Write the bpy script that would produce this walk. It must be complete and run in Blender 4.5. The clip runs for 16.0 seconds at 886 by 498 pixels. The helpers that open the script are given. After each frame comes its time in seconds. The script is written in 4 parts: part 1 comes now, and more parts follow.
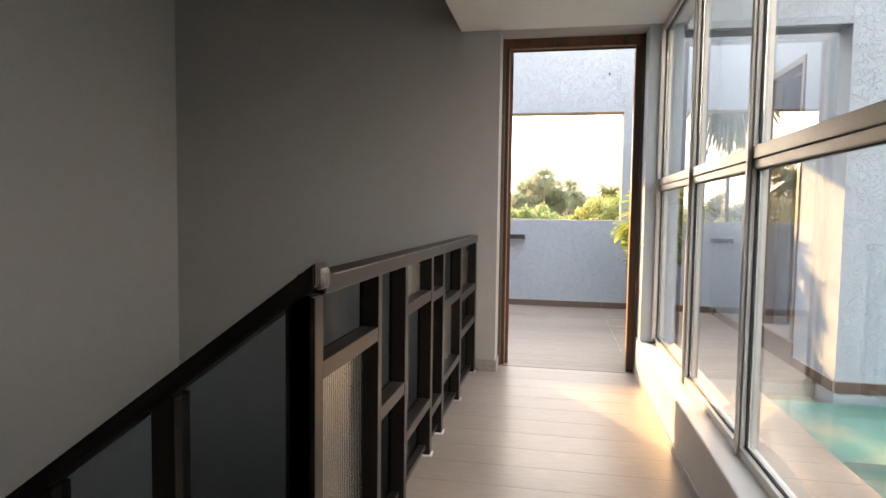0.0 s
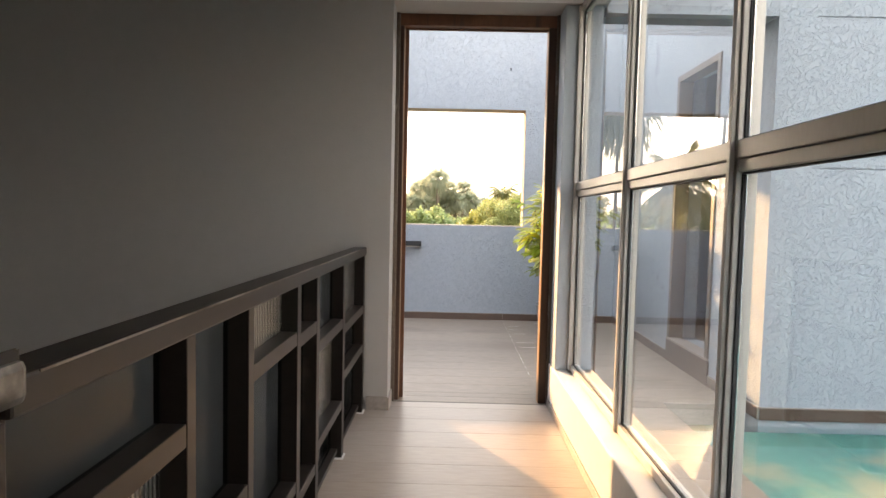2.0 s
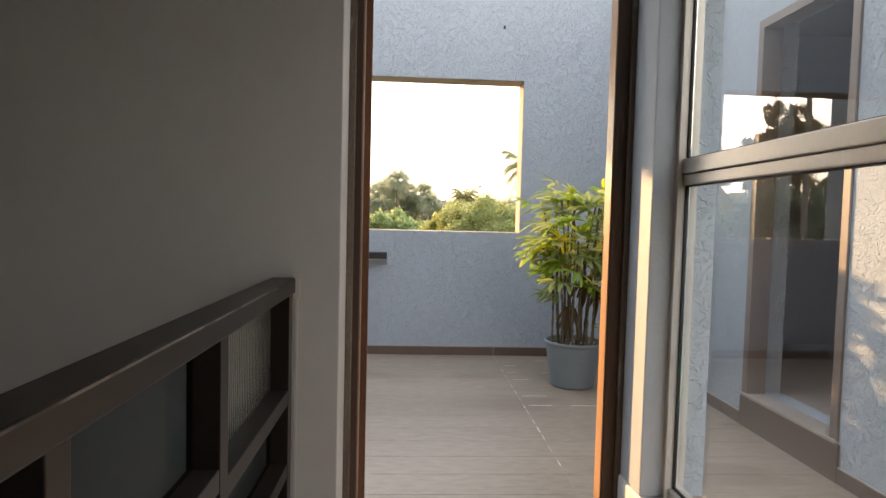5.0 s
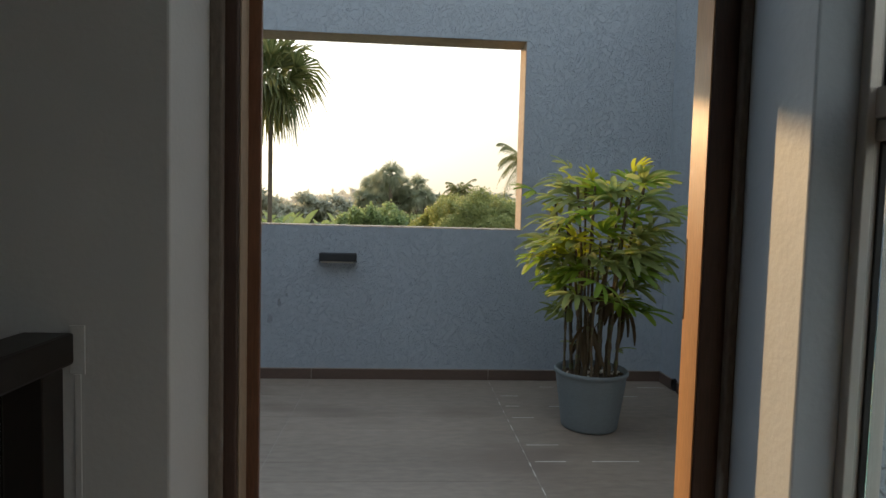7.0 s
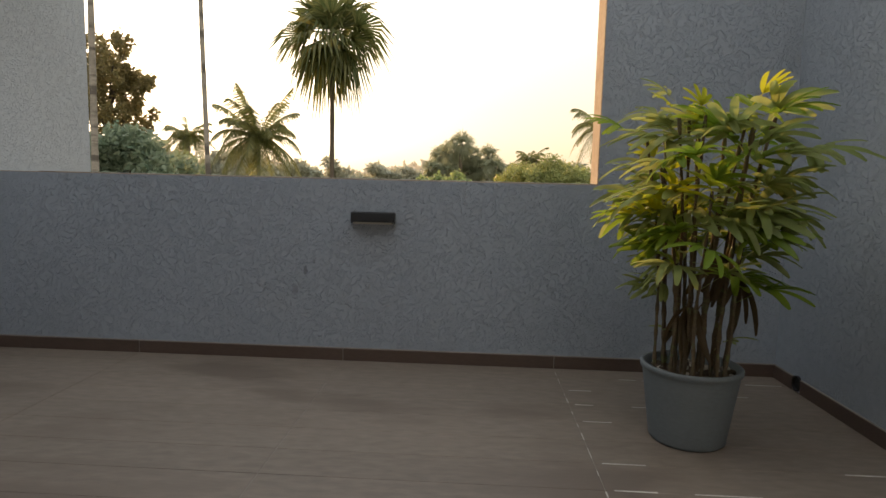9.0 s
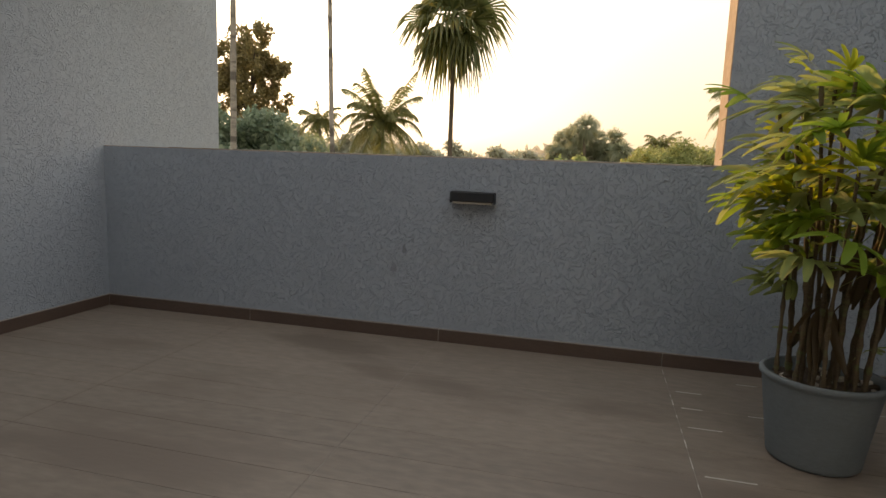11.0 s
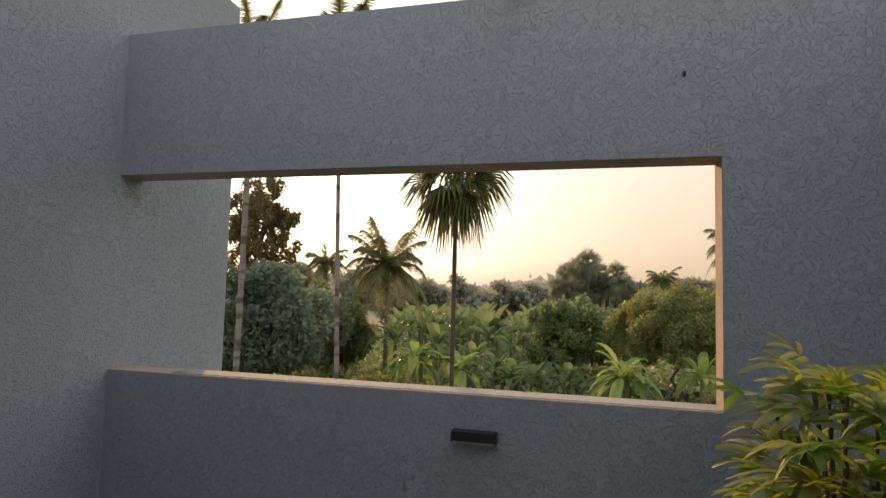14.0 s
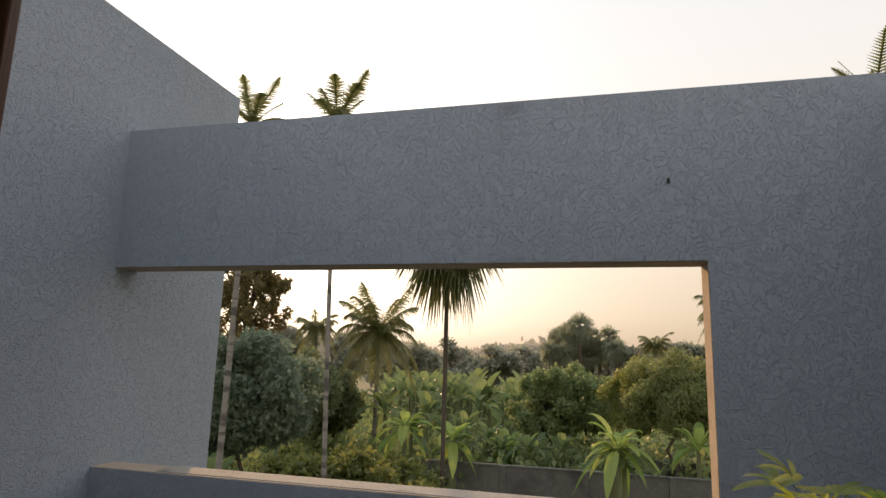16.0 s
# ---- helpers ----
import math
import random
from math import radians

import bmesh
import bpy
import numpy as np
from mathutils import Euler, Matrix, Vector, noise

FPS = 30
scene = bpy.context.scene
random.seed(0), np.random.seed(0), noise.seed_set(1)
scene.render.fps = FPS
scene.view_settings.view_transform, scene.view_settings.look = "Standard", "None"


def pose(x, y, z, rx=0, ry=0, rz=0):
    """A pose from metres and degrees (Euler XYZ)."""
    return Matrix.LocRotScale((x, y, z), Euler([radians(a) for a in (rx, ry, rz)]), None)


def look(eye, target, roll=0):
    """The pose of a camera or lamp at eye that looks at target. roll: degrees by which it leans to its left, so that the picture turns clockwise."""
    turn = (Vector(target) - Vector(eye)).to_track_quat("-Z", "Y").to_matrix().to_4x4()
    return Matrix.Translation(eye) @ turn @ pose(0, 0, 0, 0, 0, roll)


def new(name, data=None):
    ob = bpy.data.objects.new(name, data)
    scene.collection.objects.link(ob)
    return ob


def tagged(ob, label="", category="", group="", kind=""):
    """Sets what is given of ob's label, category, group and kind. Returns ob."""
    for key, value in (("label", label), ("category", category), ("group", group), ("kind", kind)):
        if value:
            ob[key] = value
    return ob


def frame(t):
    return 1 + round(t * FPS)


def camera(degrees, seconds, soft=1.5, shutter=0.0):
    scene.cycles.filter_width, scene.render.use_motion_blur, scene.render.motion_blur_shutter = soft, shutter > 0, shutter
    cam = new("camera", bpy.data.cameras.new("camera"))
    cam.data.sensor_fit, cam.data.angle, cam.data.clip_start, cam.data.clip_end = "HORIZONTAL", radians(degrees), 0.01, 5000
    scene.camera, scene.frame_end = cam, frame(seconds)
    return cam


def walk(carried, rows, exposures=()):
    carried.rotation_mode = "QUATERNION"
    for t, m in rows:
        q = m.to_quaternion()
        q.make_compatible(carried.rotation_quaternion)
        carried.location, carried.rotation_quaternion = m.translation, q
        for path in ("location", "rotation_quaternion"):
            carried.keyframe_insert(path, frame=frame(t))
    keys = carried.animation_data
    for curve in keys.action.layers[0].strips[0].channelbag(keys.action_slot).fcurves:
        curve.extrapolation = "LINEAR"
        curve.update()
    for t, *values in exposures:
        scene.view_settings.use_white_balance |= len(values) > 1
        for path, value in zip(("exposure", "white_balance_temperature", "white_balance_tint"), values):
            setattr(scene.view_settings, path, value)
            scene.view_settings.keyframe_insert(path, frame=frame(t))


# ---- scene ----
cam = camera(73.0, 16.0)
PATH = [
    (0, (0.153, -0.124, 1.003), (-0.219, 1.838, 0.883), 0.8),
    (0.5, (0.084, -0.026, 0.995), (-0.07, 1.965, 0.885), 1.1),
    (1, (0.048, 0.098, 0.997), (-0.004, 2.094, 0.887), 1.2),
    (1.5, (0.067, 0.338, 1.002), (0.032, 2.334, 0.891), 1.3),
    (2, (0.092, 0.575, 1.041), (0.07, 2.572, 0.93), 1.3),
    (2.5, (0.047, 0.843, 1.042), (0.069, 2.84, 0.937), 1.2),
    (3, (-0.012, 1.08, 1.055), (0.049, 3.077, 0.956), 1.3),
    (3.5, (0.019, 1.373, 1.042), (0.088, 3.37, 0.943), 1.3),
    (4, (0.021, 1.624, 1.055), (0.09, 3.62, 0.953), 1.2),
    (4.5, (-0.048, 1.894, 1.042), (0.05, 3.89, 0.944), 1.4),
    (7, (0.089, 3.106, 1.037), (0.222, 5.099, 0.92), 1.5),
    (7.5, (0.152, 3.334, 1.028), (0.266, 5.328, 0.899), 1.4),
    (8, (0.212, 3.538, 1.015), (0.272, 5.533, 0.871), 1.4),
    (8.5, (0.214, 3.668, 0.971), (0.237, 5.663, 0.803), 1.7),
    (9, (0.218, 3.818, 0.924), (0.117, 5.807, 0.708), 1.4),
    (9.5, (0.304, 3.877, 0.869), (-0.041, 5.832, 0.599), 0.3),
    (9.7, (0.337, 3.905, 0.841), (-0.055, 5.848, 0.551), 0.4),
    (11.8, (0.299, 3.981, 1.084), (-0.213, 5.902, 0.864), 2.2),
    (12, (0.299, 3.999, 1.169), (-0.219, 5.922, 0.984), 2.0),
    (12.5, (0.307, 3.987, 1.262), (-0.221, 5.916, 1.23), 1.7),
    (13, (0.305, 3.971, 1.341), (-0.222, 5.899, 1.397), 1.5),
    (13.5, (0.318, 3.96, 1.406), (-0.21, 5.886, 1.51), 1.5),
    (14, (0.322, 3.939, 1.485), (-0.2, 5.864, 1.631), 1.5),
    (14.5, (0.325, 3.916, 1.552), (-0.195, 5.837, 1.744), 1.5),
    (15, (0.324, 3.896, 1.613), (-0.188, 5.815, 1.849), 1.5),
    (15.5, (0.326, 3.887, 1.657), (-0.178, 5.802, 1.937), 1.5),
    (16, (0.326, 3.875, 1.686), (-0.167, 5.782, 2.036), 1.6),
]
walk(cam, [(t, look(eye, target, roll)) for t, eye, target, roll in PATH],
     exposures=[(0, 2.86, 6600, 13), (1.5, 2.62, 6650, 13), (2.5, 2.56, 6650, 13), (4.7, 2.27, 6600, 12), (6.7, 0.86, 5950, 3), (8.5, 0.88, 6700, 9), (9.7, 0.72, 7350, 11), (12, 0.8, 7350, 11), (12.6, 0.53, 7100, 11), (13.5, 0.28, 6850, 13), (16, 0.2, 6550, 12)])

# ---- world, sun and sky ----
SUN_AZ, SUN_EL = 30.3, 14.8      # degrees left of +y, and above the horizon
world = bpy.data.worlds.new("sky")
scene.world = world
world.use_nodes = True
wn = world.node_tree
sky = wn.nodes.new("ShaderNodeTexSky")
sky.sky_type, sky.sun_disc = "NISHITA", False
sky.sun_elevation, sky.sun_rotation = radians(SUN_EL), radians(-SUN_AZ)
sky.dust_density, sky.air_density, sky.ozone_density = 4.0, 1.2, 1.0
# evening haze: the clear sky's colours washed out towards a soft, nearly even veil, warm at the horizon
grey = wn.nodes.new("ShaderNodeHueSaturation")
grey.inputs["Saturation"].default_value, grey.inputs["Value"].default_value = 0.5, 0.03
wn.links.new(sky.outputs["Color"], grey.inputs["Color"])
wco, sep, veil = wn.nodes.new("ShaderNodeTexCoord"), wn.nodes.new("ShaderNodeSeparateXYZ"), wn.nodes.new("ShaderNodeValToRGB")
wn.links.new(wco.outputs["Generated"], sep.inputs[0])
wn.links.new(sep.outputs["Z"], veil.inputs["Fac"])
veil.color_ramp.elements[0].position, veil.color_ramp.elements[0].color = 0.0, (0.47, 0.345, 0.225, 1)
veil.color_ramp.elements[1].position, veil.color_ramp.elements[1].color = 1.0, (0.64, 0.735, 0.87, 1)
for z_at, shade in ((0.12, (0.57, 0.455, 0.325, 1)), (0.32, (0.74, 0.685, 0.60, 1))):
    veil.color_ramp.elements.new(z_at).color = shade
total = wn.nodes.new("ShaderNodeMix")
total.data_type, total.blend_type = "RGBA", "ADD"
total.inputs["Factor"].default_value = 1.0
wn.links.new(grey.outputs["Color"], total.inputs["A"])
wn.links.new(veil.outputs["Color"], total.inputs["B"])
wn.links.new(total.outputs["Result"], wn.nodes["Background"].inputs["Color"])
wn.nodes["Background"].inputs["Strength"].default_value = 1.0
sun = new("sun", bpy.data.lights.new("sun", "SUN"))
sun.data.energy, sun.data.angle, sun.data.color = 2.6, radians(1.0), (1.0, 0.59, 0.26)
sun.matrix_world = look((0, 0, 0), (math.sin(radians(SUN_AZ)), -math.cos(radians(SUN_AZ)), -math.tan(radians(SUN_EL))))


# ---- materials ----
def material(name, base, rough=0.6, metal=0.0, vary=0.12, scale=6.0, bump=0.0, bump_scale=60.0, stretch=(1, 1, 1), dark=None, dark_at=0.62, rand=0.0, island=0.0, spec=0.5, laid=False):
    """Base colour with broad and fine variation, stains, and relief."""
    m = bpy.data.materials.new(name)
    m.use_nodes = True
    t = m.node_tree
    n, ln = t.nodes, t.links
    p = n["Principled BSDF"]
    p.inputs["Roughness"].default_value, p.inputs["Metallic"].default_value = rough, metal
    p.inputs["Specular IOR Level"].default_value = spec
    co = n.new("ShaderNodeTexCoord")
    mp = n.new("ShaderNodeMapping")
    mp.inputs["Scale"].default_value = stretch
    # laid pieces take their pattern from the place, so that it runs on from piece to piece
    ln.new(n.new("ShaderNodeNewGeometry").outputs["Position"] if laid else co.outputs["Object"], mp.inputs["Vector"])
    broad, fine = n.new("ShaderNodeTexNoise"), n.new("ShaderNodeTexNoise")
    for tex, s, d in ((broad, scale * 0.25, 4), (fine, scale * 8, 6)):
        tex.inputs["Scale"].default_value, tex.inputs["Detail"].default_value = s, d
        ln.new(mp.outputs["Vector"], tex.inputs["Vector"])
    add = n.new("ShaderNodeMath")
    add.operation = "ADD"
    ln.new(broad.outputs["Fac"], add.inputs[0])
    ln.new(fine.outputs["Fac"], add.inputs[1])
    value = add.outputs[0]
    for amount, node, out in ((rand, "ShaderNodeObjectInfo", "Random"), (island, "ShaderNodeNewGeometry", "Random Per Island")):
        if amount:
            info, more = n.new(node), n.new("ShaderNodeMath")
            more.operation = "MULTIPLY_ADD"
            more.inputs[1].default_value = amount
            ln.new(info.outputs[out], more.inputs[0])
            ln.new(value, more.inputs[2])
            value = more.outputs[0]
    extra = rand + island
    ramp = n.new("ShaderNodeMapRange")
    ramp.inputs["From Min"].default_value, ramp.inputs["From Max"].default_value = 0.6, 1.4 + extra
    ramp.inputs["To Min"].default_value, ramp.inputs["To Max"].default_value = 1 - vary, 1 + vary
    ln.new(value, ramp.inputs["Value"])
    mix = n.new("ShaderNodeVectorMath")
    mix.operation = "SCALE"
    mix.inputs[0].default_value = base
    ln.new(ramp.outputs["Result"], mix.inputs["Scale"])
    colour = mix.outputs["Vector"]
    if dark:
        stain, st, mx = n.new("ShaderNodeTexNoise"), n.new("ShaderNodeMapRange"), n.new("ShaderNodeMix")
        stain.inputs["Scale"].default_value, stain.inputs["Detail"].default_value = scale * 0.6, 8
        ln.new(mp.outputs["Vector"], stain.inputs["Vector"])
        st.inputs["From Min"].default_value, st.inputs["From Max"].default_value = dark_at, dark_at + 0.1
        ln.new(stain.outputs["Fac"], st.inputs["Value"])
        mx.data_type = "RGBA"
        mx.inputs["B"].default_value = (*dark, 1)
        ln.new(st.outputs["Result"], mx.inputs["Factor"])
        ln.new(colour, mx.inputs["A"])
        colour = mx.outputs["Result"]
    ln.new(colour, p.inputs["Base Color"])
    rr = n.new("ShaderNodeMapRange")
    rr.inputs["To Min"].default_value, rr.inputs["To Max"].default_value = max(0.02, rough - 0.08), min(1, rough + 0.08)
    ln.new(broad.outputs["Fac"], rr.inputs["Value"])
    ln.new(rr.outputs["Result"], p.inputs["Roughness"])
    if bump:
        tex, b = n.new("ShaderNodeTexNoise"), n.new("ShaderNodeBump")
        tex.inputs["Scale"].default_value, tex.inputs["Detail"].default_value = bump_scale, 5
        ln.new(mp.outputs["Vector"], tex.inputs["Vector"])
        b.inputs["Strength"].default_value, b.inputs["Distance"].default_value = 1.0, bump
        ln.new(tex.outputs["Fac"], b.inputs["Height"])
        ln.new(b.outputs["Normal"], p.inputs["Normal"])
    return m


def stucco(name, base):
    """Trowelled rough plaster: curled ridges over fine grit."""
    m = material(name, base, 0.9, vary=0.09, scale=3.0, spec=0.25, dark=tuple(0.72 * c for c in base), dark_at=0.70)
    t = m.node_tree
    n, ln = t.nodes, t.links
    co, warp, mixv = n.new("ShaderNodeTexCoord"), n.new("ShaderNodeTexNoise"), n.new("ShaderNodeMix")
    warp.inputs["Scale"].default_value, warp.inputs["Detail"].default_value = 9, 3
    ln.new(co.outputs["Object"], warp.inputs["Vector"])
    mixv.data_type = "VECTOR"
    mixv.inputs["Factor"].default_value = 0.22
    ln.new(co.outputs["Object"], mixv.inputs["A"])
    ln.new(warp.outputs["Color"], mixv.inputs["B"])
    ridge, keep, grit, total, b = n.new("ShaderNodeTexNoise"), n.new("ShaderNodeMapRange"), n.new("ShaderNodeTexNoise"), n.new("ShaderNodeMath"), n.new("ShaderNodeBump")
    ridge.inputs["Scale"].default_value, ridge.inputs["Detail"].default_value = 68, 3
    ln.new(mixv.outputs["Result"], ridge.inputs["Vector"])
    keep.inputs["From Min"].default_value, keep.inputs["From Max"].default_value = 0.52, 0.66
    ln.new(ridge.outputs["Fac"], keep.inputs["Value"])
    grit.inputs["Scale"].default_value, grit.inputs["Detail"].default_value = 120, 4
    ln.new(co.outputs["Object"], grit.inputs["Vector"])
    total.operation = "MULTIPLY_ADD"
    total.inputs[1].default_value = 0.35
    ln.new(grit.outputs["Fac"], total.inputs[0])
    ln.new(keep.outputs["Result"], total.inputs[2])
    b.inputs["Strength"].default_value, b.inputs["Distance"].default_value = 1.0, 0.0041
    ln.new(total.outputs[0], b.inputs["Height"])
    ln.new(b.outputs["Normal"], n["Principled BSDF"].inputs["Normal"])
    return m


def glass(name, rough=0.0, tint=(0.96, 0.98, 0.97), weight=1.0):
    m = bpy.data.materials.new(name)
    m.use_nodes = True
    p = m.node_tree.nodes["Principled BSDF"]
    p.inputs["Base Color"].default_value = (*tint, 1)
    p.inputs["Roughness"].default_value, p.inputs["IOR"].default_value, p.inputs["Transmission Weight"].default_value = rough, 1.5, weight
    return m


def leaf_material(name, base, light):
    """Leaf colour that runs from base to light from leaf to leaf, thin enough to let some light through."""
    m = bpy.data.materials.new(name)
    m.use_nodes = True
    n, ln = m.node_tree.nodes, m.node_tree.links
    p = n["Principled BSDF"]
    p.inputs["Roughness"].default_value, p.inputs["Specular IOR Level"].default_value = 0.45, 0.5
    geo, ramp = n.new("ShaderNodeNewGeometry"), n.new("ShaderNodeMix")
    ramp.data_type = "RGBA"
    ramp.inputs["A"].default_value, ramp.inputs["B"].default_value = (*base, 1), (*light, 1)
    ln.new(geo.outputs["Random Per Island"], ramp.inputs["Factor"])
    ln.new(ramp.outputs["Result"], p.inputs["Base Color"])
    tr, ad = n.new("ShaderNodeBsdfTranslucent"), n.new("ShaderNodeMixShader")
    ad.inputs[0].default_value = 0.55
    ln.new(ramp.outputs["Result"], tr.inputs["Color"])
    ln.new(p.outputs["BSDF"], ad.inputs[1])
    ln.new(tr.outputs["BSDF"], ad.inputs[2])
    ln.new(ad.outputs[0], n["Material Output"].inputs["Surface"])
    return m


STUCCO = stucco("grey_stucco", (0.362, 0.405, 0.457))
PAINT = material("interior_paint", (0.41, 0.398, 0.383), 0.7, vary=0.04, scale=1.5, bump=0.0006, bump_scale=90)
WHITE = material("white_paint", (0.72, 0.72, 0.71), 0.6, vary=0.04, scale=2.0, bump=0.0008, bump_scale=70, dark=(0.5, 0.47, 0.43), dark_at=0.72)
# bluer and darker than the white of curb and ceiling
PIER = material("bluish_grey_pier", (0.44, 0.485, 0.53), 0.65, vary=0.05, scale=2.0, bump=0.0008, bump_scale=70, dark=(0.36, 0.38, 0.4), dark_at=0.72)
TILE = material("wood_look_tile", (0.33, 0.278, 0.235), 0.34, vary=0.2, scale=3.0, stretch=(0.5, 3, 3), rand=0.22, bump=0.0006, bump_scale=30, laid=True)
TILE_OUT = material("terrace_tile", (0.225, 0.18, 0.143), 0.44, vary=0.3, scale=2.5, stretch=(0.6, 1.6, 1.6), rand=0.10, dark=(0.168, 0.13, 0.102), dark_at=0.54, bump=0.0008, bump_scale=40, laid=True)
GROUT = material("pale_grout", (0.33, 0.30, 0.265), 0.9, vary=0.3, scale=8)
GROUT_PALE = material("whitish_grout", (0.56, 0.53, 0.48), 0.9, vary=0.5, scale=30)
GROUT_IN = material("grey_grout", (0.25, 0.215, 0.19), 0.9, vary=0.2, scale=8)
SKIRT = material("brown_skirting_tile", (0.098, 0.066, 0.052), 0.45, vary=0.3, scale=4, stretch=(1, 4, 4), rand=0.5)
SKIRT_IN = material("grey_skirting_tile", (0.3, 0.27, 0.25), 0.45, vary=0.25, scale=4, dark=(0.6, 0.6, 0.58), dark_at=0.6)
WOOD = material("door_frame_wood", (0.145, 0.064, 0.035), 0.42, vary=0.4, scale=3, stretch=(12, 12, 1), bump=0.0008, bump_scale=20, dark=(0.07, 0.04, 0.03), dark_at=0.6)
# dark brown wood, darkened further by shade put into its colour
WOOD_DARK = material("dark_shaded_wood", (0.06, 0.032, 0.022), 0.5, vary=0.4, scale=3, stretch=(12, 12, 1), bump=0.0008, bump_scale=20, dark=(0.11, 0.08, 0.06), dark_at=0.66)
# paler jamb wood with golden low sun mixed into its colour
WOOD_SUNLIT = material("sunlit_pale_wood", (0.42, 0.23, 0.095), 0.36, vary=0.3, scale=3, stretch=(14, 14, 1), bump=0.0006, bump_scale=25, dark=(0.2, 0.1, 0.04), dark_at=0.68)
SMEAR = material("cement_smeared_wood", (0.13, 0.105, 0.085), 0.85, vary=0.35, scale=5, stretch=(3, 3, 1), bump=0.003, bump_scale=40, dark=(0.42, 0.42, 0.40), dark_at=0.66)
WOOD_RAW = material("scraped_wood", (0.30, 0.22, 0.15), 0.7, vary=0.4, scale=4, stretch=(9, 9, 1), bump=0.001, bump_scale=25, dark=(0.55, 0.5, 0.43), dark_at=0.62)
STEEL = material("dark_bronze_steel", (0.009, 0.0068, 0.0055), 0.36, metal=0.0, vary=0.35, scale=5, dark=(0.045, 0.034, 0.027), dark_at=0.66, spec=0.3)
ALU = material("champagne_aluminium", (0.56, 0.53, 0.49), 0.35, metal=0.25, vary=0.06, scale=4, stretch=(4, 4, 1))
RUBBER = material("black_gasket", (0.02, 0.02, 0.02), 0.6)
GLASS = glass("window_glass", 0.0)
FLUTED = glass("fluted_glass", 0.25, (0.86, 0.86, 0.80))
TINTED = glass("smoky_glass", 0.05, (0.46, 0.52, 0.55))
TINTED.node_tree.nodes["Principled BSDF"].inputs["IOR"].default_value = 1.08
WORN = material("worn_steel", (0.17, 0.15, 0.13), 0.4, metal=0.5, vary=0.4, scale=12, dark=(0.03, 0.025, 0.02), dark_at=0.5)
# sandy patches in the tile colour stand in for the sunlit wall's reflection
POOL = material("teal_pool_tile", (0.10, 0.27, 0.235), 0.4, vary=0.25, scale=2.5, dark=(0.36, 0.35, 0.25), dark_at=0.5)
POT = material("grey_resin_pot", (0.16, 0.185, 0.20), 0.65, vary=0.12, scale=6, bump=0.0015, bump_scale=150, stretch=(1, 1, 3))
SOIL = material("potting_soil", (0.10, 0.075, 0.055), 0.95, vary=0.5, scale=20, bump=0.01, bump_scale=40)
DIRT = material("dirty_plaster", (0.24, 0.265, 0.295), 0.95, vary=0.3, scale=20, bump=0.003, bump_scale=70)
LAMP = material("charcoal_lamp_housing", (0.03, 0.032, 0.035), 0.45, metal=0.2, vary=0.15)
LENS = material("lamp_diffuser", (0.45, 0.43, 0.38), 0.4, vary=0.05)
STEP = material("stair_tile", (0.3, 0.26, 0.23), 0.4, vary=0.2, scale=3)
CEMENT = material("worn_cement", (0.34, 0.31, 0.27), 0.9, vary=0.25, scale=5, dark=(0.22, 0.2, 0.18), dark_at=0.58, bump=0.002, bump_scale=60)
REVEAL = material("bare_beige_plaster", (0.43, 0.335, 0.25), 0.92, vary=0.2, scale=4, dark=(0.30, 0.225, 0.165), dark_at=0.56, bump=0.004, bump_scale=45)
CONCRETE = material("weathered_concrete", (0.145, 0.138, 0.122), 0.9, vary=0.3, scale=1.2, dark=(0.09, 0.085, 0.08), dark_at=0.5)
EARTH = material("earth_and_grass", (0.07, 0.09, 0.04), 0.95, vary=0.5, scale=0.6, dark=(0.13, 0.10, 0.07), dark_at=0.55)

WATER = glass("pool_water", 0.02, (0.80, 0.95, 0.93))
WATER.node_tree.nodes["Principled BSDF"].inputs["IOR"].default_value = 1.33
WOOD_GREY = material("greyed_door_wood", (0.16, 0.125, 0.105), 0.5, vary=0.25, scale=3, stretch=(10, 10, 1))
LEAF = leaf_material("palm_leaf", (0.25, 0.31, 0.10), (0.50, 0.54, 0.22))
LEAF_MID = leaf_material("green_palm_leaf", (0.17, 0.27, 0.03), (0.36, 0.48, 0.06))
# yellow copy of the leaf: sun through the top leaves put into the colour
LEAF_SUNLIT = leaf_material("sunlit_palm_leaf", (0.46, 0.50, 0.04), (0.64, 0.63, 0.055))
LEAF_DRY = leaf_material("dry_palm_leaf", (0.09, 0.06, 0.03), (0.16, 0.11, 0.05))
CANE = material("palm_cane", (0.12, 0.088, 0.052), 0.8, vary=0.5, scale=8, stretch=(1, 1, 6), dark=(0.13, 0.14, 0.06), dark_at=0.55, bump=0.002, bump_scale=60)
BARK = material("tree_bark", (0.10, 0.08, 0.06), 0.95, vary=0.4, scale=3)
PALE_BARK = material("areca_bark", (0.26, 0.24, 0.21), 0.9, vary=0.35, scale=2, stretch=(1, 1, 5), dark=(0.10, 0.09, 0.08), dark_at=0.5)
STEM = material("banana_stem", (0.16, 0.17, 0.08), 0.7, vary=0.4, scale=3)
PALM = leaf_material("coconut_frond", (0.12, 0.145, 0.05), (0.28, 0.26, 0.10))
PALM_DARK = leaf_material("fan_frond", (0.08, 0.105, 0.035), (0.20, 0.20, 0.075))
# paler than the near palms: the haze is mixed into the leaf colour
FAR_PALM = leaf_material("hazed_distant_palm", (0.24, 0.265, 0.175), (0.35, 0.365, 0.25))
# tree leaf colours lifted to stand in for haze, the brown one tinted as backlit
TREE_BROWN = leaf_material("backlit_leaf", (0.17, 0.155, 0.07), (0.34, 0.27, 0.12))
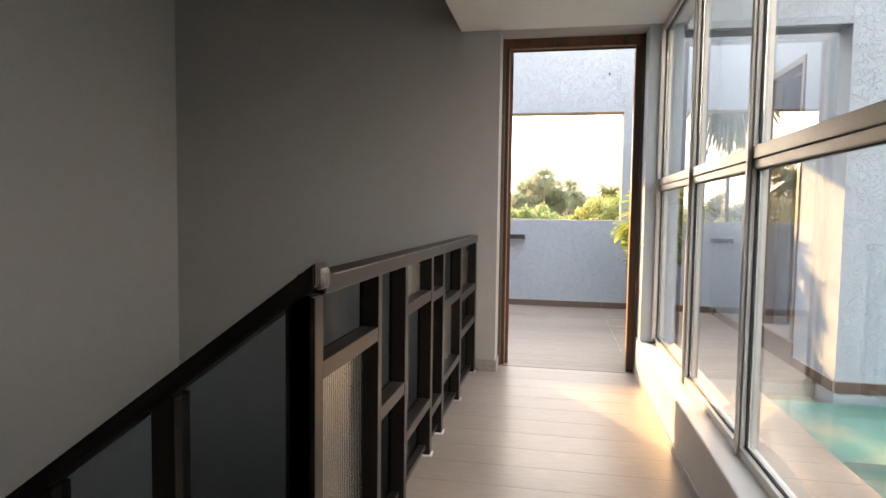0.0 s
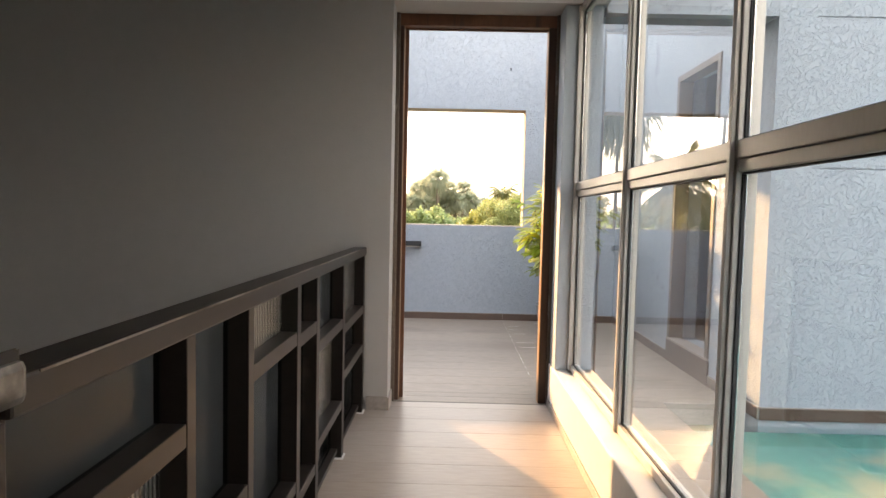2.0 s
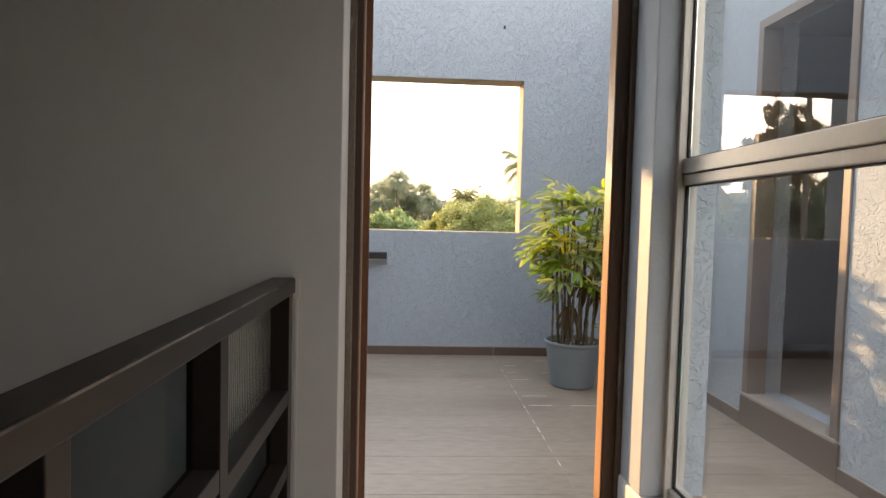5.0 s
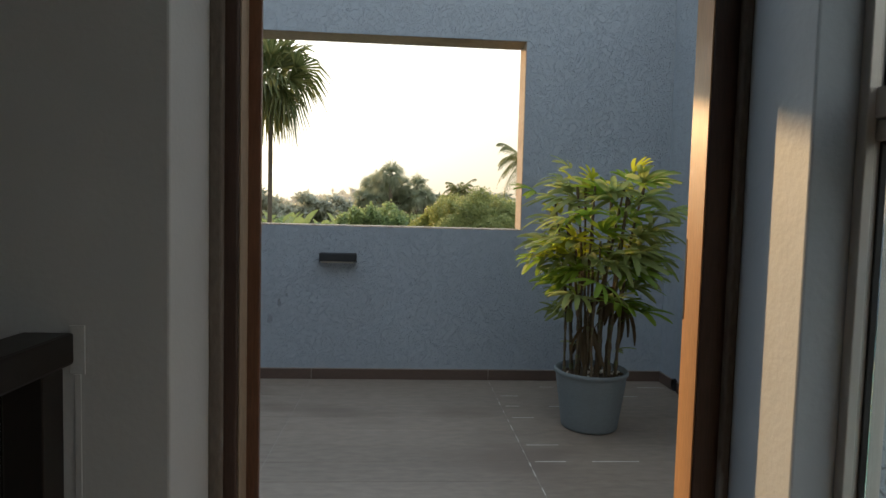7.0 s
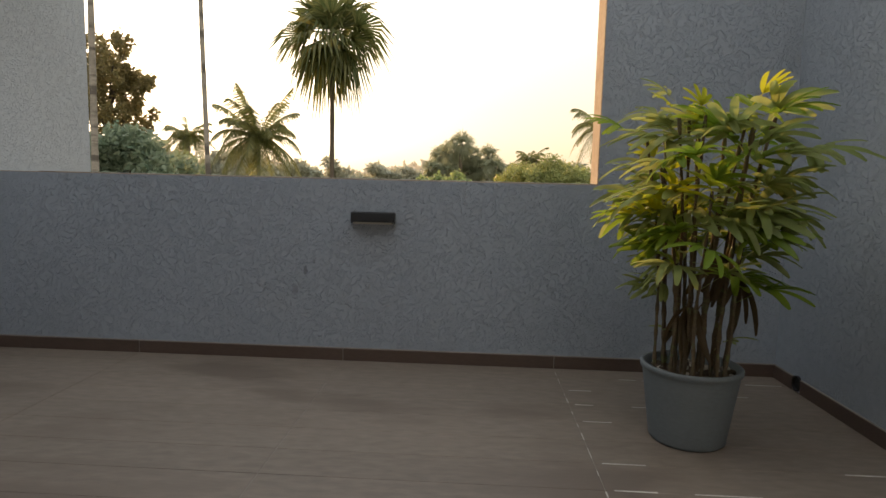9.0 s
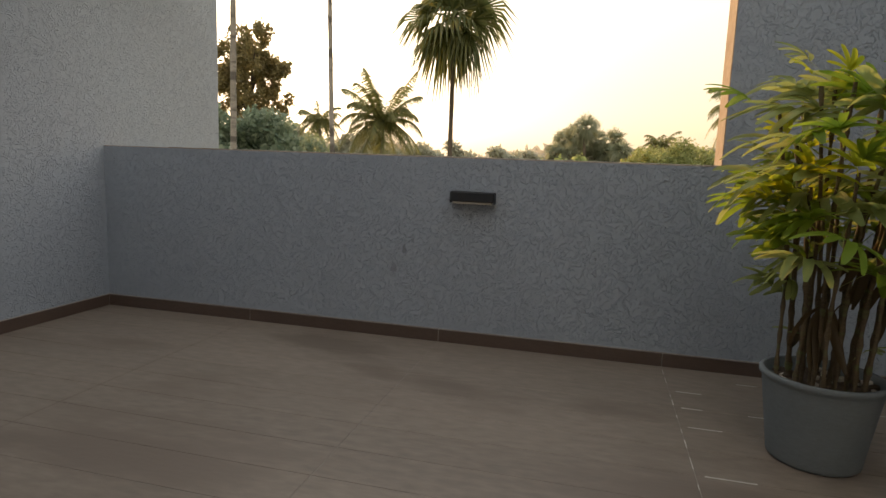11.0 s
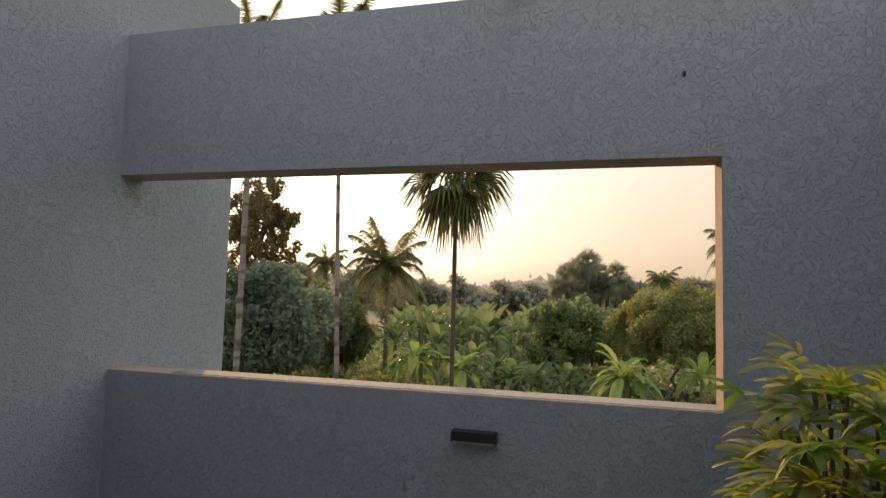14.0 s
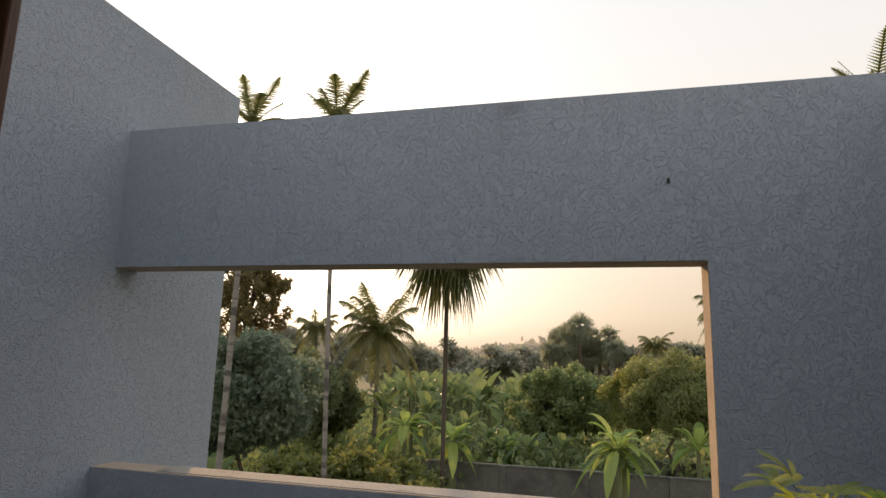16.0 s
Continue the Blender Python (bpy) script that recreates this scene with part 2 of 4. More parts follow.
TREE_BLUE = leaf_material("bluish_leaf", (0.146, 0.208, 0.144), (0.305, 0.365, 0.252))
TREE_DARK = leaf_material("dark_leaf", (0.146, 0.195, 0.096), (0.317, 0.353, 0.174))
TREE_MID = leaf_material("green_leaf", (0.171, 0.239, 0.102), (0.366, 0.422, 0.174))
TREE_YELLOW = leaf_material("yellow_green_leaf", (0.21, 0.24, 0.06), (0.36, 0.36, 0.11))
TREE_OLIVE = leaf_material("olive_leaf", (0.220, 0.258, 0.102), (0.403, 0.422, 0.168))
# haze over far trees and skyline is put into these pale colours
FAR_TREE = leaf_material("hazed_distant_leaf", (0.34, 0.35, 0.27), (0.45, 0.45, 0.35))
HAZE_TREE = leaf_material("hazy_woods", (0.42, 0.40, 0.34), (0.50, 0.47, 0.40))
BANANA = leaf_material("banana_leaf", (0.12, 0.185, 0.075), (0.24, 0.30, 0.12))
# lit copy of the banana leaf: light on some plants put into a brighter green
BANANA_LIT = leaf_material("lit_banana_leaf", (0.22, 0.34, 0.07), (0.42, 0.50, 0.13))
CROTON = leaf_material("croton_leaf", (0.09, 0.125, 0.035), (0.28, 0.28, 0.075))


# ---- building blocks ----
def box(bm, x0, x1, y0, y1, z0, z1, bevel=0.0):
    v = bmesh.ops.create_cube(bm, size=1.0)["verts"]
    for w in v:
        w.co = Vector(((x0 + x1) / 2 + w.co.x * (x1 - x0), (y0 + y1) / 2 + w.co.y * (y1 - y0), (z0 + z1) / 2 + w.co.z * (z1 - z0)))
    if bevel:
        bmesh.ops.bevel(bm, geom=list({e for w in v for e in w.link_edges}), offset=bevel, segments=2, affect="EDGES", profile=0.5)


def mesh_of(name, bm, mat, smooth=False):
    me = bpy.data.meshes.new(name)
    bm.normal_update()
    bm.to_mesh(me)
    bm.free()
    if smooth:
        me.polygons.foreach_set("use_smooth", [True] * len(me.polygons))
    for one in mat if isinstance(mat, (list, tuple)) else [mat]:
        me.materials.append(one)
    return me


def part(name, bm, mat, parent=None, label="", smooth=False):
    ob = new(name, mesh_of(name, bm, mat, smooth))
    if parent:
        ob.parent = parent
        ob.matrix_parent_inverse = parent.matrix_world.inverted()
    if label:
        ob["label"] = label
    return ob


def boxes(name, mat, dims, parent=None, label="", bevel=0.0):
    bm = bmesh.new()
    for d in dims:
        box(bm, *d, bevel=bevel)
    return part(name, bm, mat, parent, label)


def empty(name, x, y, z, label="", category="", group="", kind=""):
    ob = new(name)
    ob.empty_display_size = 0.1
    ob.location = (x, y, z)
    bpy.context.view_layer.update()
    return tagged(ob, label, category, group, kind)


def setting(name, mat, dims, label, category, bevel=0.0):
    return tagged(boxes(name, mat, dims, bevel=bevel), label, category, kind="structure")


# ---- the plan, in metres ----
END = 4.0                        # corridor's end wall
OUT = 4.28                        # its terrace side
FAR, FAR_T = 7.14, 0.21           # terrace's far wall
TF = FL = -0.095                  # floor inside and out
LEFT, RIGHT = -2.758, 1.905       # terrace's side walls
OX0, OX1, OZ0, OZ1 = LEFT, 0.887, 0.937, 2.203   # the opening in the far wall
COURT = 4.0                      # wall and beam between terrace and pool court
BEAM = 2.195
RAIL = -0.387                      # corridor side of the railing
CURB, GX = 0.708, 0.828            # curb face and glass plane
CEIL = 2.235
KERB_Z = 0.165
STAIR_L = -2.70
GROUND = -3.4

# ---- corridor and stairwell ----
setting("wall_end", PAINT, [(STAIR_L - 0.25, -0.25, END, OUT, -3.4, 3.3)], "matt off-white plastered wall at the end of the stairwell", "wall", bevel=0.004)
setting("wall_end_right", PIER, [(0.715, GX - 0.002, 4.0, OUT, KERB_Z + 0.002, CEIL)], "bluish grey plastered pier between doorway and glazing", "wall", bevel=0.004)
setting("wall_pier_outside", STUCCO, [(GX - 0.001, 0.93, 4.003, OUT, KERB_Z + 0.002, CEIL)], "rough grey stucco outer half of the pier", "wall", bevel=0.004)
setting("wall_over_door", PAINT, [(-0.25, 0.93, 3.98, OUT, CEIL, 3.3)], "plastered wall over the terrace doorway", "wall")
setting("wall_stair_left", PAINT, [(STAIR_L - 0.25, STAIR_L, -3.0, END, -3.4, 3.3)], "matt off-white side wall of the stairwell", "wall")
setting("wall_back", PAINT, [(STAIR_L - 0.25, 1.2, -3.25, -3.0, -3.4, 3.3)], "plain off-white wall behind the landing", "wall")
setting("ceiling_corridor", WHITE, [(-0.517, 0.93, -3.0, 3.98, CEIL, 3.3)], "white dropped ceiling over the corridor", "ceiling")
setting("ceiling_stair", PAINT, [(STAIR_L - 0.25, 0.93, -3.25, OUT, 3.3, 3.5)], "plain off-white ceiling over the stairwell", "ceiling")
setting("curb", WHITE, [(CURB, 0.868, -3.0, OUT, -0.3, KERB_Z)], "white painted masonry curb under the glazing", "curb", bevel=0.008)
# unseen wall, added to keep daylight from behind out of the corridor
setting("wall_unseen_right", PAINT, [(CURB + 0.002, 0.93, -3.0, 0.222, KERB_Z, CEIL)], "assumed off-white wall, out of view, that cuts light before the glazing begins", "wall")
setting("floor", GROUT_IN, [(RAIL - 0.1, CURB, -3.0, 4.165, -0.3, FL - 0.003), (STAIR_L, RAIL - 0.1, -3.0, 0.0, -0.3, FL - 0.003)], "wood-look plank tiles on the corridor floor", "floor")

# ---- stair ----
def stair():
    st = empty("staircase", -1.4, 0.5, -1.4, "brown tiled stair going down from the landing", "stairs", kind="structure")
    for k in range(8):
        x1, z = RAIL - 0.1 - 0.24 * k, FL - 0.175 * (k + 1)
        boxes("step", STEP, [(x1 - 0.26, x1, 0.0, 1.17, z - 0.19, z)], st, bevel=0.004)
    boxes("stair_landing", STEP, [(STAIR_L, -2.4, 0.0, END, -1.85, -1.67)], st)
    for k in range(7):
        x0, z = -2.4 + 0.24 * k, -1.67 - 0.175 * (k + 1)
        boxes("step", STEP, [(x0, x0 + 0.26, 1.25, 2.4, z - 0.19, z)], st)
    boxes("stairwell_floor", STEP, [(STAIR_L, 0.7, 0.0, END, -3.4, -3.25)], st)


stair()
setting("wall_under_corridor", PAINT, [(RAIL - 0.1, RAIL - 0.004, 1.17, END, -3.2, -0.3)], "off-white wall of the stairwell under the corridor", "wall")


# ---- railing ----
def rail_pane(axis, a0, a1, c, z0, z1, parent, slope=0.0, reeded=False):
    """A pane of reeded or plain glass, 4 to 6 mm thick, in a panel along x or y. slope: the fall of its top and bottom along the way."""
    bm = bmesh.new()
    n = max(8, int(abs(a1 - a0) / 0.003)) if reeded else 1
    rows = []
    for side in (0, 1):
        for z in (z0, z1):
            row = []
            for i in range(n + 1):
                a = a0 + (a1 - a0) * i / n
                d = c - ((0.0016 * abs(math.sin(math.pi * (a - a0) / 0.015)) if reeded else 0.0) + 0.004 if side else 0.0)
                zz = z + slope * (a - a0)
                row.append(bm.verts.new((a, d, zz) if axis == "x" else (d, a, zz)))
            rows.append(row)
    for lo, hi in ((0, 1), (3, 2), (2, 0), (1, 3)):
        for i in range(n):
            bm.faces.new((rows[lo][i], rows[lo][i + 1], rows[hi][i + 1], rows[hi][i]))
    bmesh.ops.recalc_face_normals(bm, faces=bm.faces)
    pane = part("glass_pane", bm, FLUTED if reeded else TINTED, parent, "reeded frosted glass" if reeded else "plain smoky glass")
    pane.visible_shadow = False


def railing():
    r = empty("stair_railing", RAIL - 0.04, 2.4, 0, "dark bronze steel railing with offset bars and reeded glass", "railing")
    x0, x1 = RAIL - 0.065, RAIL
    handrail = boxes("handrail", STEEL, [(RAIL - 0.07, RAIL + 0.004, 1.212, END - 0.002, 0.805, 0.852)], r, bevel=0.005)
    # strip added for the worn edge and the window's highlight along it
    boxes("worn_edge_glint", WORN, [(RAIL + 0.0022, RAIL + 0.0046, 1.26, END - 0.25, 0.8475, 0.8512)], handrail, "thin bright strip for the worn edge of the rail and its glint", bevel=0.0006)
    posts = [(1.16, 0.05), (1.66, 0.04), (2.0, 0.04), (2.465, 0.045), (2.745, 0.045), (3.285, 0.05), (END - 0.075, 0.05)]
    for i, (y, w) in enumerate(posts):
        post = boxes("post", STEEL, [(x0, x1, y, y + w, FL, 0.805)], r, bevel=0.002)
        boxes("base_shoe", WHITE, [(x0 - 0.01, x1 + 0.008, y - 0.008, y + w + 0.008, FL, FL + 0.006)], post, "smear of white filler at the foot")
    bars = [[(0.60, 0.645)], [(0.33, 0.375)], [(0.615, 0.66), (0.13, 0.17)], [(0.60, 0.645), (0.07, 0.11)], [(0.515, 0.56), (0.14, 0.18)], [(0.48, 0.525), (0.26, 0.305)]]
    for i, levels in enumerate(bars):
        a, b = posts[i][0] + posts[i][1], posts[i + 1][0]
        cuts = [0.805]
        for z0, z1 in levels:
            if z1 > z0:
                boxes("cross_bar", STEEL, [(x0 + 0.002, x1 - 0.001, a, b, z0, z1)], r, bevel=0.002)
                cuts += [z1, z0]
        cuts.append(FL + 0.05)
        boxes("bottom_bar", STEEL, [(x0 + 0.004, x1 - 0.02, a, b, FL + 0.03, FL + 0.05)], r)
        for k, (hi, lo) in enumerate(zip(cuts[::2], cuts[1::2])):
            if hi - lo > 0.03:
                rail_pane("y", a, b, RAIL - 0.05, lo, hi, r, reeded=(i, k) in ((0, 1), (2, 0), (4, 1), (5, 0)))
    # the part that follows the stair down
    slope, y0, y1 = 0.745, 1.16, 1.225
    bm = bmesh.new()
    L = 2.0
    q = [(-0.385, 0.886), (-0.385 - L, 0.886 - slope * L)]
    vs = []
    for x, z in q:
        for y, dz in ((y0 - 0.008, 0), (y1 + 0.008, 0), (y1 + 0.008, -0.055), (y0 - 0.008, -0.055)):
            vs.append(bm.verts.new((x, y, z + dz)))
    for i in range(4):
        bm.faces.new((vs[i], vs[(i + 1) % 4], vs[4 + (i + 1) % 4], vs[4 + i]))
    bm.faces.new(vs[:4][::-1])
    bm.faces.new(vs[4:])
    bmesh.ops.recalc_face_normals(bm, faces=bm.faces)
    bmesh.ops.bevel(bm, geom=bm.edges[:], offset=0.004, segments=2, affect="EDGES")
    slope_rail = part("sloping_handrail", bm, STEEL, r)
    bm = bmesh.new()
    box(bm, -0.425, -0.378, 1.178, 1.238, 0.818, 0.872, bevel=0.012)
    part("rail_end_cap", bm, WORN, slope_rail, "worn bright end of the rail")
    xs = [-0.396, -0.75, -1.105, -1.46, -1.82]
    for x in xs:
        top = 0.84 - slope * (-0.385 - x + 0.03)
        if x < -0.41:
            boxes("post", STEEL, [(x - 0.065, x, y0, y1, top - 1.25, top)], r, bevel=0.002)
        else:
            boxes("post", STEEL, [(x - 0.065, x - 0.002, y0, y1, -0.5, top)], r, bevel=0.002)
    for a, b in zip(xs, xs[1:]):
        z = 0.825 - slope * (-0.385 - b)
        rail_pane("x", b, a - 0.066, (y0 + y1) / 2, z - 0.85, z, r, slope)


railing()


# ---- glazing ----
def glazing():
    w = empty("window_1", GX, 2.0, KERB_Z, "tall fixed glazing in champagne aluminium frames over the curb", "window", kind="structure")
    ys = [3.995, 3.025, 2.098, 0.244]
    d0, d1 = GX - 0.03, GX + 0.03
    for i, y in enumerate(ys):
        wdt = 0.02 if i else 0.010
        lo, hi = (y - wdt, y + wdt) if i else (y - wdt, y - 0.001)
        bm = bmesh.new()
        box(bm, d0, d1, lo, hi, KERB_Z + 0.002, CEIL - 0.002, bevel=0.003)
        box(bm, d0 - 0.012, d0 + 0.004, (lo + hi) / 2 - 0.010, (lo + hi) / 2 + 0.010, KERB_Z + 0.002, CEIL - 0.002, bevel=0.002)
        part("mullion", bm, ALU, w)
    for y1, y0 in zip(ys, ys[1:]):
        a, b = y0 + 0.02, y1 - (0.02 if y1 < 3.9 else 0.010)
        for nm, z0, z1 in (("sill_rail", KERB_Z + 0.002, 0.202), ("transom", 1.165, 1.197), ("transom", 1.199, 1.245), ("head_rail", CEIL - 0.04, CEIL - 0.002)):
            boxes(nm, ALU, [(d0 + (0.006 if z0 == 1.165 else 0.0), d1, a, b, z0, z1)], w, bevel=0.003)
        for z0, z1 in ((0.202, 1.165), (1.245, CEIL - 0.04)):
            g = boxes("pane", GLASS, [(GX - 0.004, GX + 0.004, a + 0.002, b - 0.002, z0 + 0.002, z1 - 0.002)], w)
            g.visible_shadow = False
            boxes("gasket", RUBBER, [(GX - 0.014, GX - 0.0045, a, b, z0, z0 + 0.005), (GX - 0.014, GX - 0.0045, a, b, z1 - 0.005, z1), (GX - 0.014, GX - 0.0045, a, a + 0.005, z0 + 0.005, z1 - 0.005), (GX - 0.014, GX - 0.0045, b - 0.005, b, z0 + 0.005, z1 - 0.005)], g)


glazing()


# ---- the doorway's frame ----
def door_frame():
    d = empty("door_frame", 0.23, 4.23, TF, "brown wooden door frame with scraped edges, without a leaf", "door frame", kind="structure")
    fy0, fy1, fy2 = 4.195, 4.252, 4.265
    boxes("jamb", WOOD_DARK, [(-0.251, -0.206, fy0, fy1, TF, 2.165)], d, bevel=0.003)
    boxes("stop", WOOD, [(-0.251, -0.180, fy1 + 0.001, fy2, TF, 2.155)], d, bevel=0.002)
    boxes("jamb_facing", WOOD_RAW, [(-0.2055, -0.2025, fy0 + 0.006, fy1, TF, 2.16)], d, "peeling pale strip on the jamb", bevel=0.001)
    boxes("jamb", WOOD_DARK, [(0.655, 0.716, fy0, fy2, TF, 2.165)], d, bevel=0.003)
    boxes("jamb_facing", WOOD_SUNLIT, [(0.6515, 0.6545, fy0 + 0.004, fy2 - 0.001, TF, 2.155)], d, "inner face of paler wood, coloured golden as if sunlit", bevel=0.001)
    boxes("strike_plate", WOOD_DARK, [(0.6505, 0.6514, fy2 - 0.007, fy2 - 0.003, 0.84, 1.0)], d, "narrow metal plate let into the jamb", bevel=0.0008)
    boxes("moulding", SMEAR, [(-0.251, -0.228, fy0 - 0.02, fy0 - 0.001, TF, 2.234)], d, "edge strip smeared with cement", bevel=0.004)
    boxes("moulding", SMEAR, [(0.698, 0.716, fy0 - 0.02, fy0 - 0.001, TF, 2.234)], d, "edge strip smeared with cement", bevel=0.004)
    boxes("head", WOOD, [(-0.251, 0.716, fy0, fy1, 2.166, 2.236)], d, bevel=0.003)
    boxes("head_stop", WOOD, [(-0.251, 0.716, fy1 + 0.001, fy2, 2.156, 2.236)], d, bevel=0.003)
    boxes("threshold", RUBBER, [(-0.25, CURB, 4.167, 4.176, TF - 0.01, TF - 0.001)], d, "dark gap at the edge of the floor")


door_frame()

# ---- terrace ----
setting("terrace_floor", GROUT, [(LEFT - 0.2, 6.5, OUT, FAR + FAR_T, -0.4, TF - 0.0015), (-0.25, CURB, 4.178, OUT, -0.4, TF - 0.0015), (0.869, 1.45, -3.0, OUT, -0.4, TF - 0.0015)], "wood-look plank tiles on the terrace", "floor")
setting("wall_terrace_left", STUCCO, [(LEFT - 0.25, LEFT, OUT - 0.3, 8.35, GROUND, 3.92)], "rough grey stucco side wall of the terrace", "wall", bevel=0.008)
setting("wall_far", STUCCO, [(OX0 - 0.02, RIGHT + 0.2, FAR, FAR + FAR_T, GROUND, OZ0), (OX1, RIGHT + 0.2, FAR, FAR + FAR_T, OZ0, OZ1), (OX0 - 0.02, RIGHT + 0.2, FAR, FAR + FAR_T, OZ1, 3.15)], "rough grey stucco parapet wall with a wide open cut-out", "wall")
# unseen faces, carried up to 3.9 so that the sun stays out
setting("wall_house_outside", STUCCO, [(LEFT, -0.252, OUT, OUT + 0.012, TF - 0.1, 3.9), (0.717, 0.95, OUT, OUT + 0.012, TF - 0.1, 3.9), (-0.252, 0.717, OUT, OUT + 0.012, 2.237, 3.9), (0.931, 0.95, -3.0, OUT, CEIL, 3.9)], "rough grey stucco outer face of the house", "wall")
setting("window_reveal", REVEAL, [(OX0, OX1, FAR + 0.006, FAR + FAR_T - 0.006, OZ0, OZ0 + 0.004), (OX0, OX1, FAR + 0.006, FAR + FAR_T - 0.006, OZ1 - 0.004, OZ1), (OX1 - 0.004, OX1, FAR + 0.006, FAR + FAR_T - 0.006, OZ0 + 0.004, OZ1 - 0.004)], "bare beige plaster on the sill, jamb and soffit of the cut-out", "reveal")
SD0, SD1, SZ0, SZ1 = 4.69, 5.46, 0.09, 2.19
setting("wall_terrace_right", STUCCO, [(RIGHT, RIGHT + 0.22, COURT, SD0, -0.5, 3.16), (RIGHT, RIGHT + 0.22, SD1, FAR, -0.5, 3.16), (RIGHT, RIGHT + 0.22, SD0, SD1, SZ1, 3.16), (RIGHT, RIGHT + 0.22, SD0, SD1, -0.5, SZ0)], "rough grey stucco wall with a side doorway", "wall")
setting("wall_court", STUCCO, [(RIGHT + 0.22, 6.5, COURT, COURT + 0.2, -0.9, 1.352), (RIGHT + 0.22, 6.5, COURT + 0.008, COURT + 0.2, 1.352, 1.36), (RIGHT + 0.22, 6.5, COURT, COURT + 0.2, 1.36, BEAM - 0.004), (RIGHT + 0.22, 6.5, COURT + 0.008, COURT + 0.2, BEAM - 0.004, BEAM + 0.004), (RIGHT + 0.22, 6.5, COURT, COURT + 0.2, BEAM + 0.004, 3.16)], "rough grey stucco wall with thin grooves beside the pool", "wall")
setting("beam", STUCCO, [(0.951, RIGHT + 0.22, COURT + 0.003, COURT + 0.2, BEAM, 3.165)], "stucco beam over the passage to the pool", "beam")
setting("wall_court_far", STUCCO, [(6.5, 6.7, -3.0, 7.3, -3.4, 2.2), (0.95, 6.7, -3.2, -3.0, -3.4, 2.2)], "plain stucco wall round the pool court", "wall")
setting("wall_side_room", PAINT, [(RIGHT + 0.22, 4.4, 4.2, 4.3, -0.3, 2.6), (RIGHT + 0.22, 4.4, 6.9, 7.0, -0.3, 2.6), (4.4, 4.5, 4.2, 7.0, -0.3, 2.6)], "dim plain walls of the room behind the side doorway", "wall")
setting("ceiling_side_room", PAINT, [(RIGHT + 0.22, 4.5, 4.2, 7.0, 2.6, 2.7)], "plain ceiling of the side room", "ceiling")
setting("floor_side_room", STEP, [(RIGHT + 0.01, 4.5, 4.31, 6.89, -0.05, 0.088)], "brown tiled floor of the side room", "floor")
setting("pool", POOL, [(1.45, 6.5, -3.0, COURT, -0.9, -0.46), (1.45, 6.5, 3.02, COURT, -0.46, -0.24), (1.43, 1.45, -3.0, COURT, -0.9, TF - 0.02)], "teal tiled shallow pool with a step", "pool")
bm = bmesh.new()
bmesh.ops.create_grid(bm, x_segments=60, y_segments=80, size=0.5, matrix=Matrix.Translation((3.975, 0.5, -0.135)) @ Matrix.Diagonal((5.05, 7.0, 1, 1)))
for v in bm.verts:
    v.co.z += 0.0015 * noise.noise(v.co * 2.5)
water = tagged(part("pool_water", bm, WATER, smooth=True), "clear still water in the teal pool", "water", kind="structure")
water.visible_shadow = False


def side_door():
    d = empty("door_1", RIGHT, SD0, SZ0, "grey-brown wooden frame of the open side doorway", "door frame", kind="structure")
    for y0, y1 in ((SD0, SD0 + 0.05), (SD1 - 0.05, SD1)):
        boxes("jamb", WOOD_GREY, [(RIGHT - 0.012, RIGHT + 0.1, y0 + 0.001, y1 - 0.001, SZ0 + 0.001, SZ1 - 0.05)], d, bevel=0.003)
    boxes("head", WOOD_GREY, [(RIGHT - 0.012, RIGHT + 0.1, SD0 + 0.001, SD1 - 0.001, SZ1 - 0.05, SZ1 - 0.001)], d, bevel=0.003)


side_door()
setting("step_riser", SKIRT, [(RIGHT - 0.014, RIGHT, SD0 - 0.01, SD1 + 0.01, TF, SZ0 - 0.012)], "brown tiled riser under the side doorway", "step", bevel=0.002)
setting("step_tread", STEP, [(RIGHT - 0.02, RIGHT + 0.1, SD0 + 0.002, SD1 - 0.002, SZ0 - 0.011, SZ0 + 0.006)], "pale brown tiled sill of the side doorway", "step", bevel=0.003)
setting("plaster_patch", PAINT, [(RAIL + 0.002, RAIL + 0.012, END - 0.002, END, FL + 0.08, 0.79), (RAIL - 0.004, RAIL + 0.018, END - 0.003, END, 0.79, 0.862)], "white filler smeared where the rail meets the wall", "patch", bevel=0.001)
setting("coping", CEMENT, [(-2.30, OX1 - 0.001, FAR + 0.03, FAR + FAR_T + 0.002, OZ0, OZ0 + 0.008)], "worn pale cement on the parapet's top", "coping", bevel=0.003)


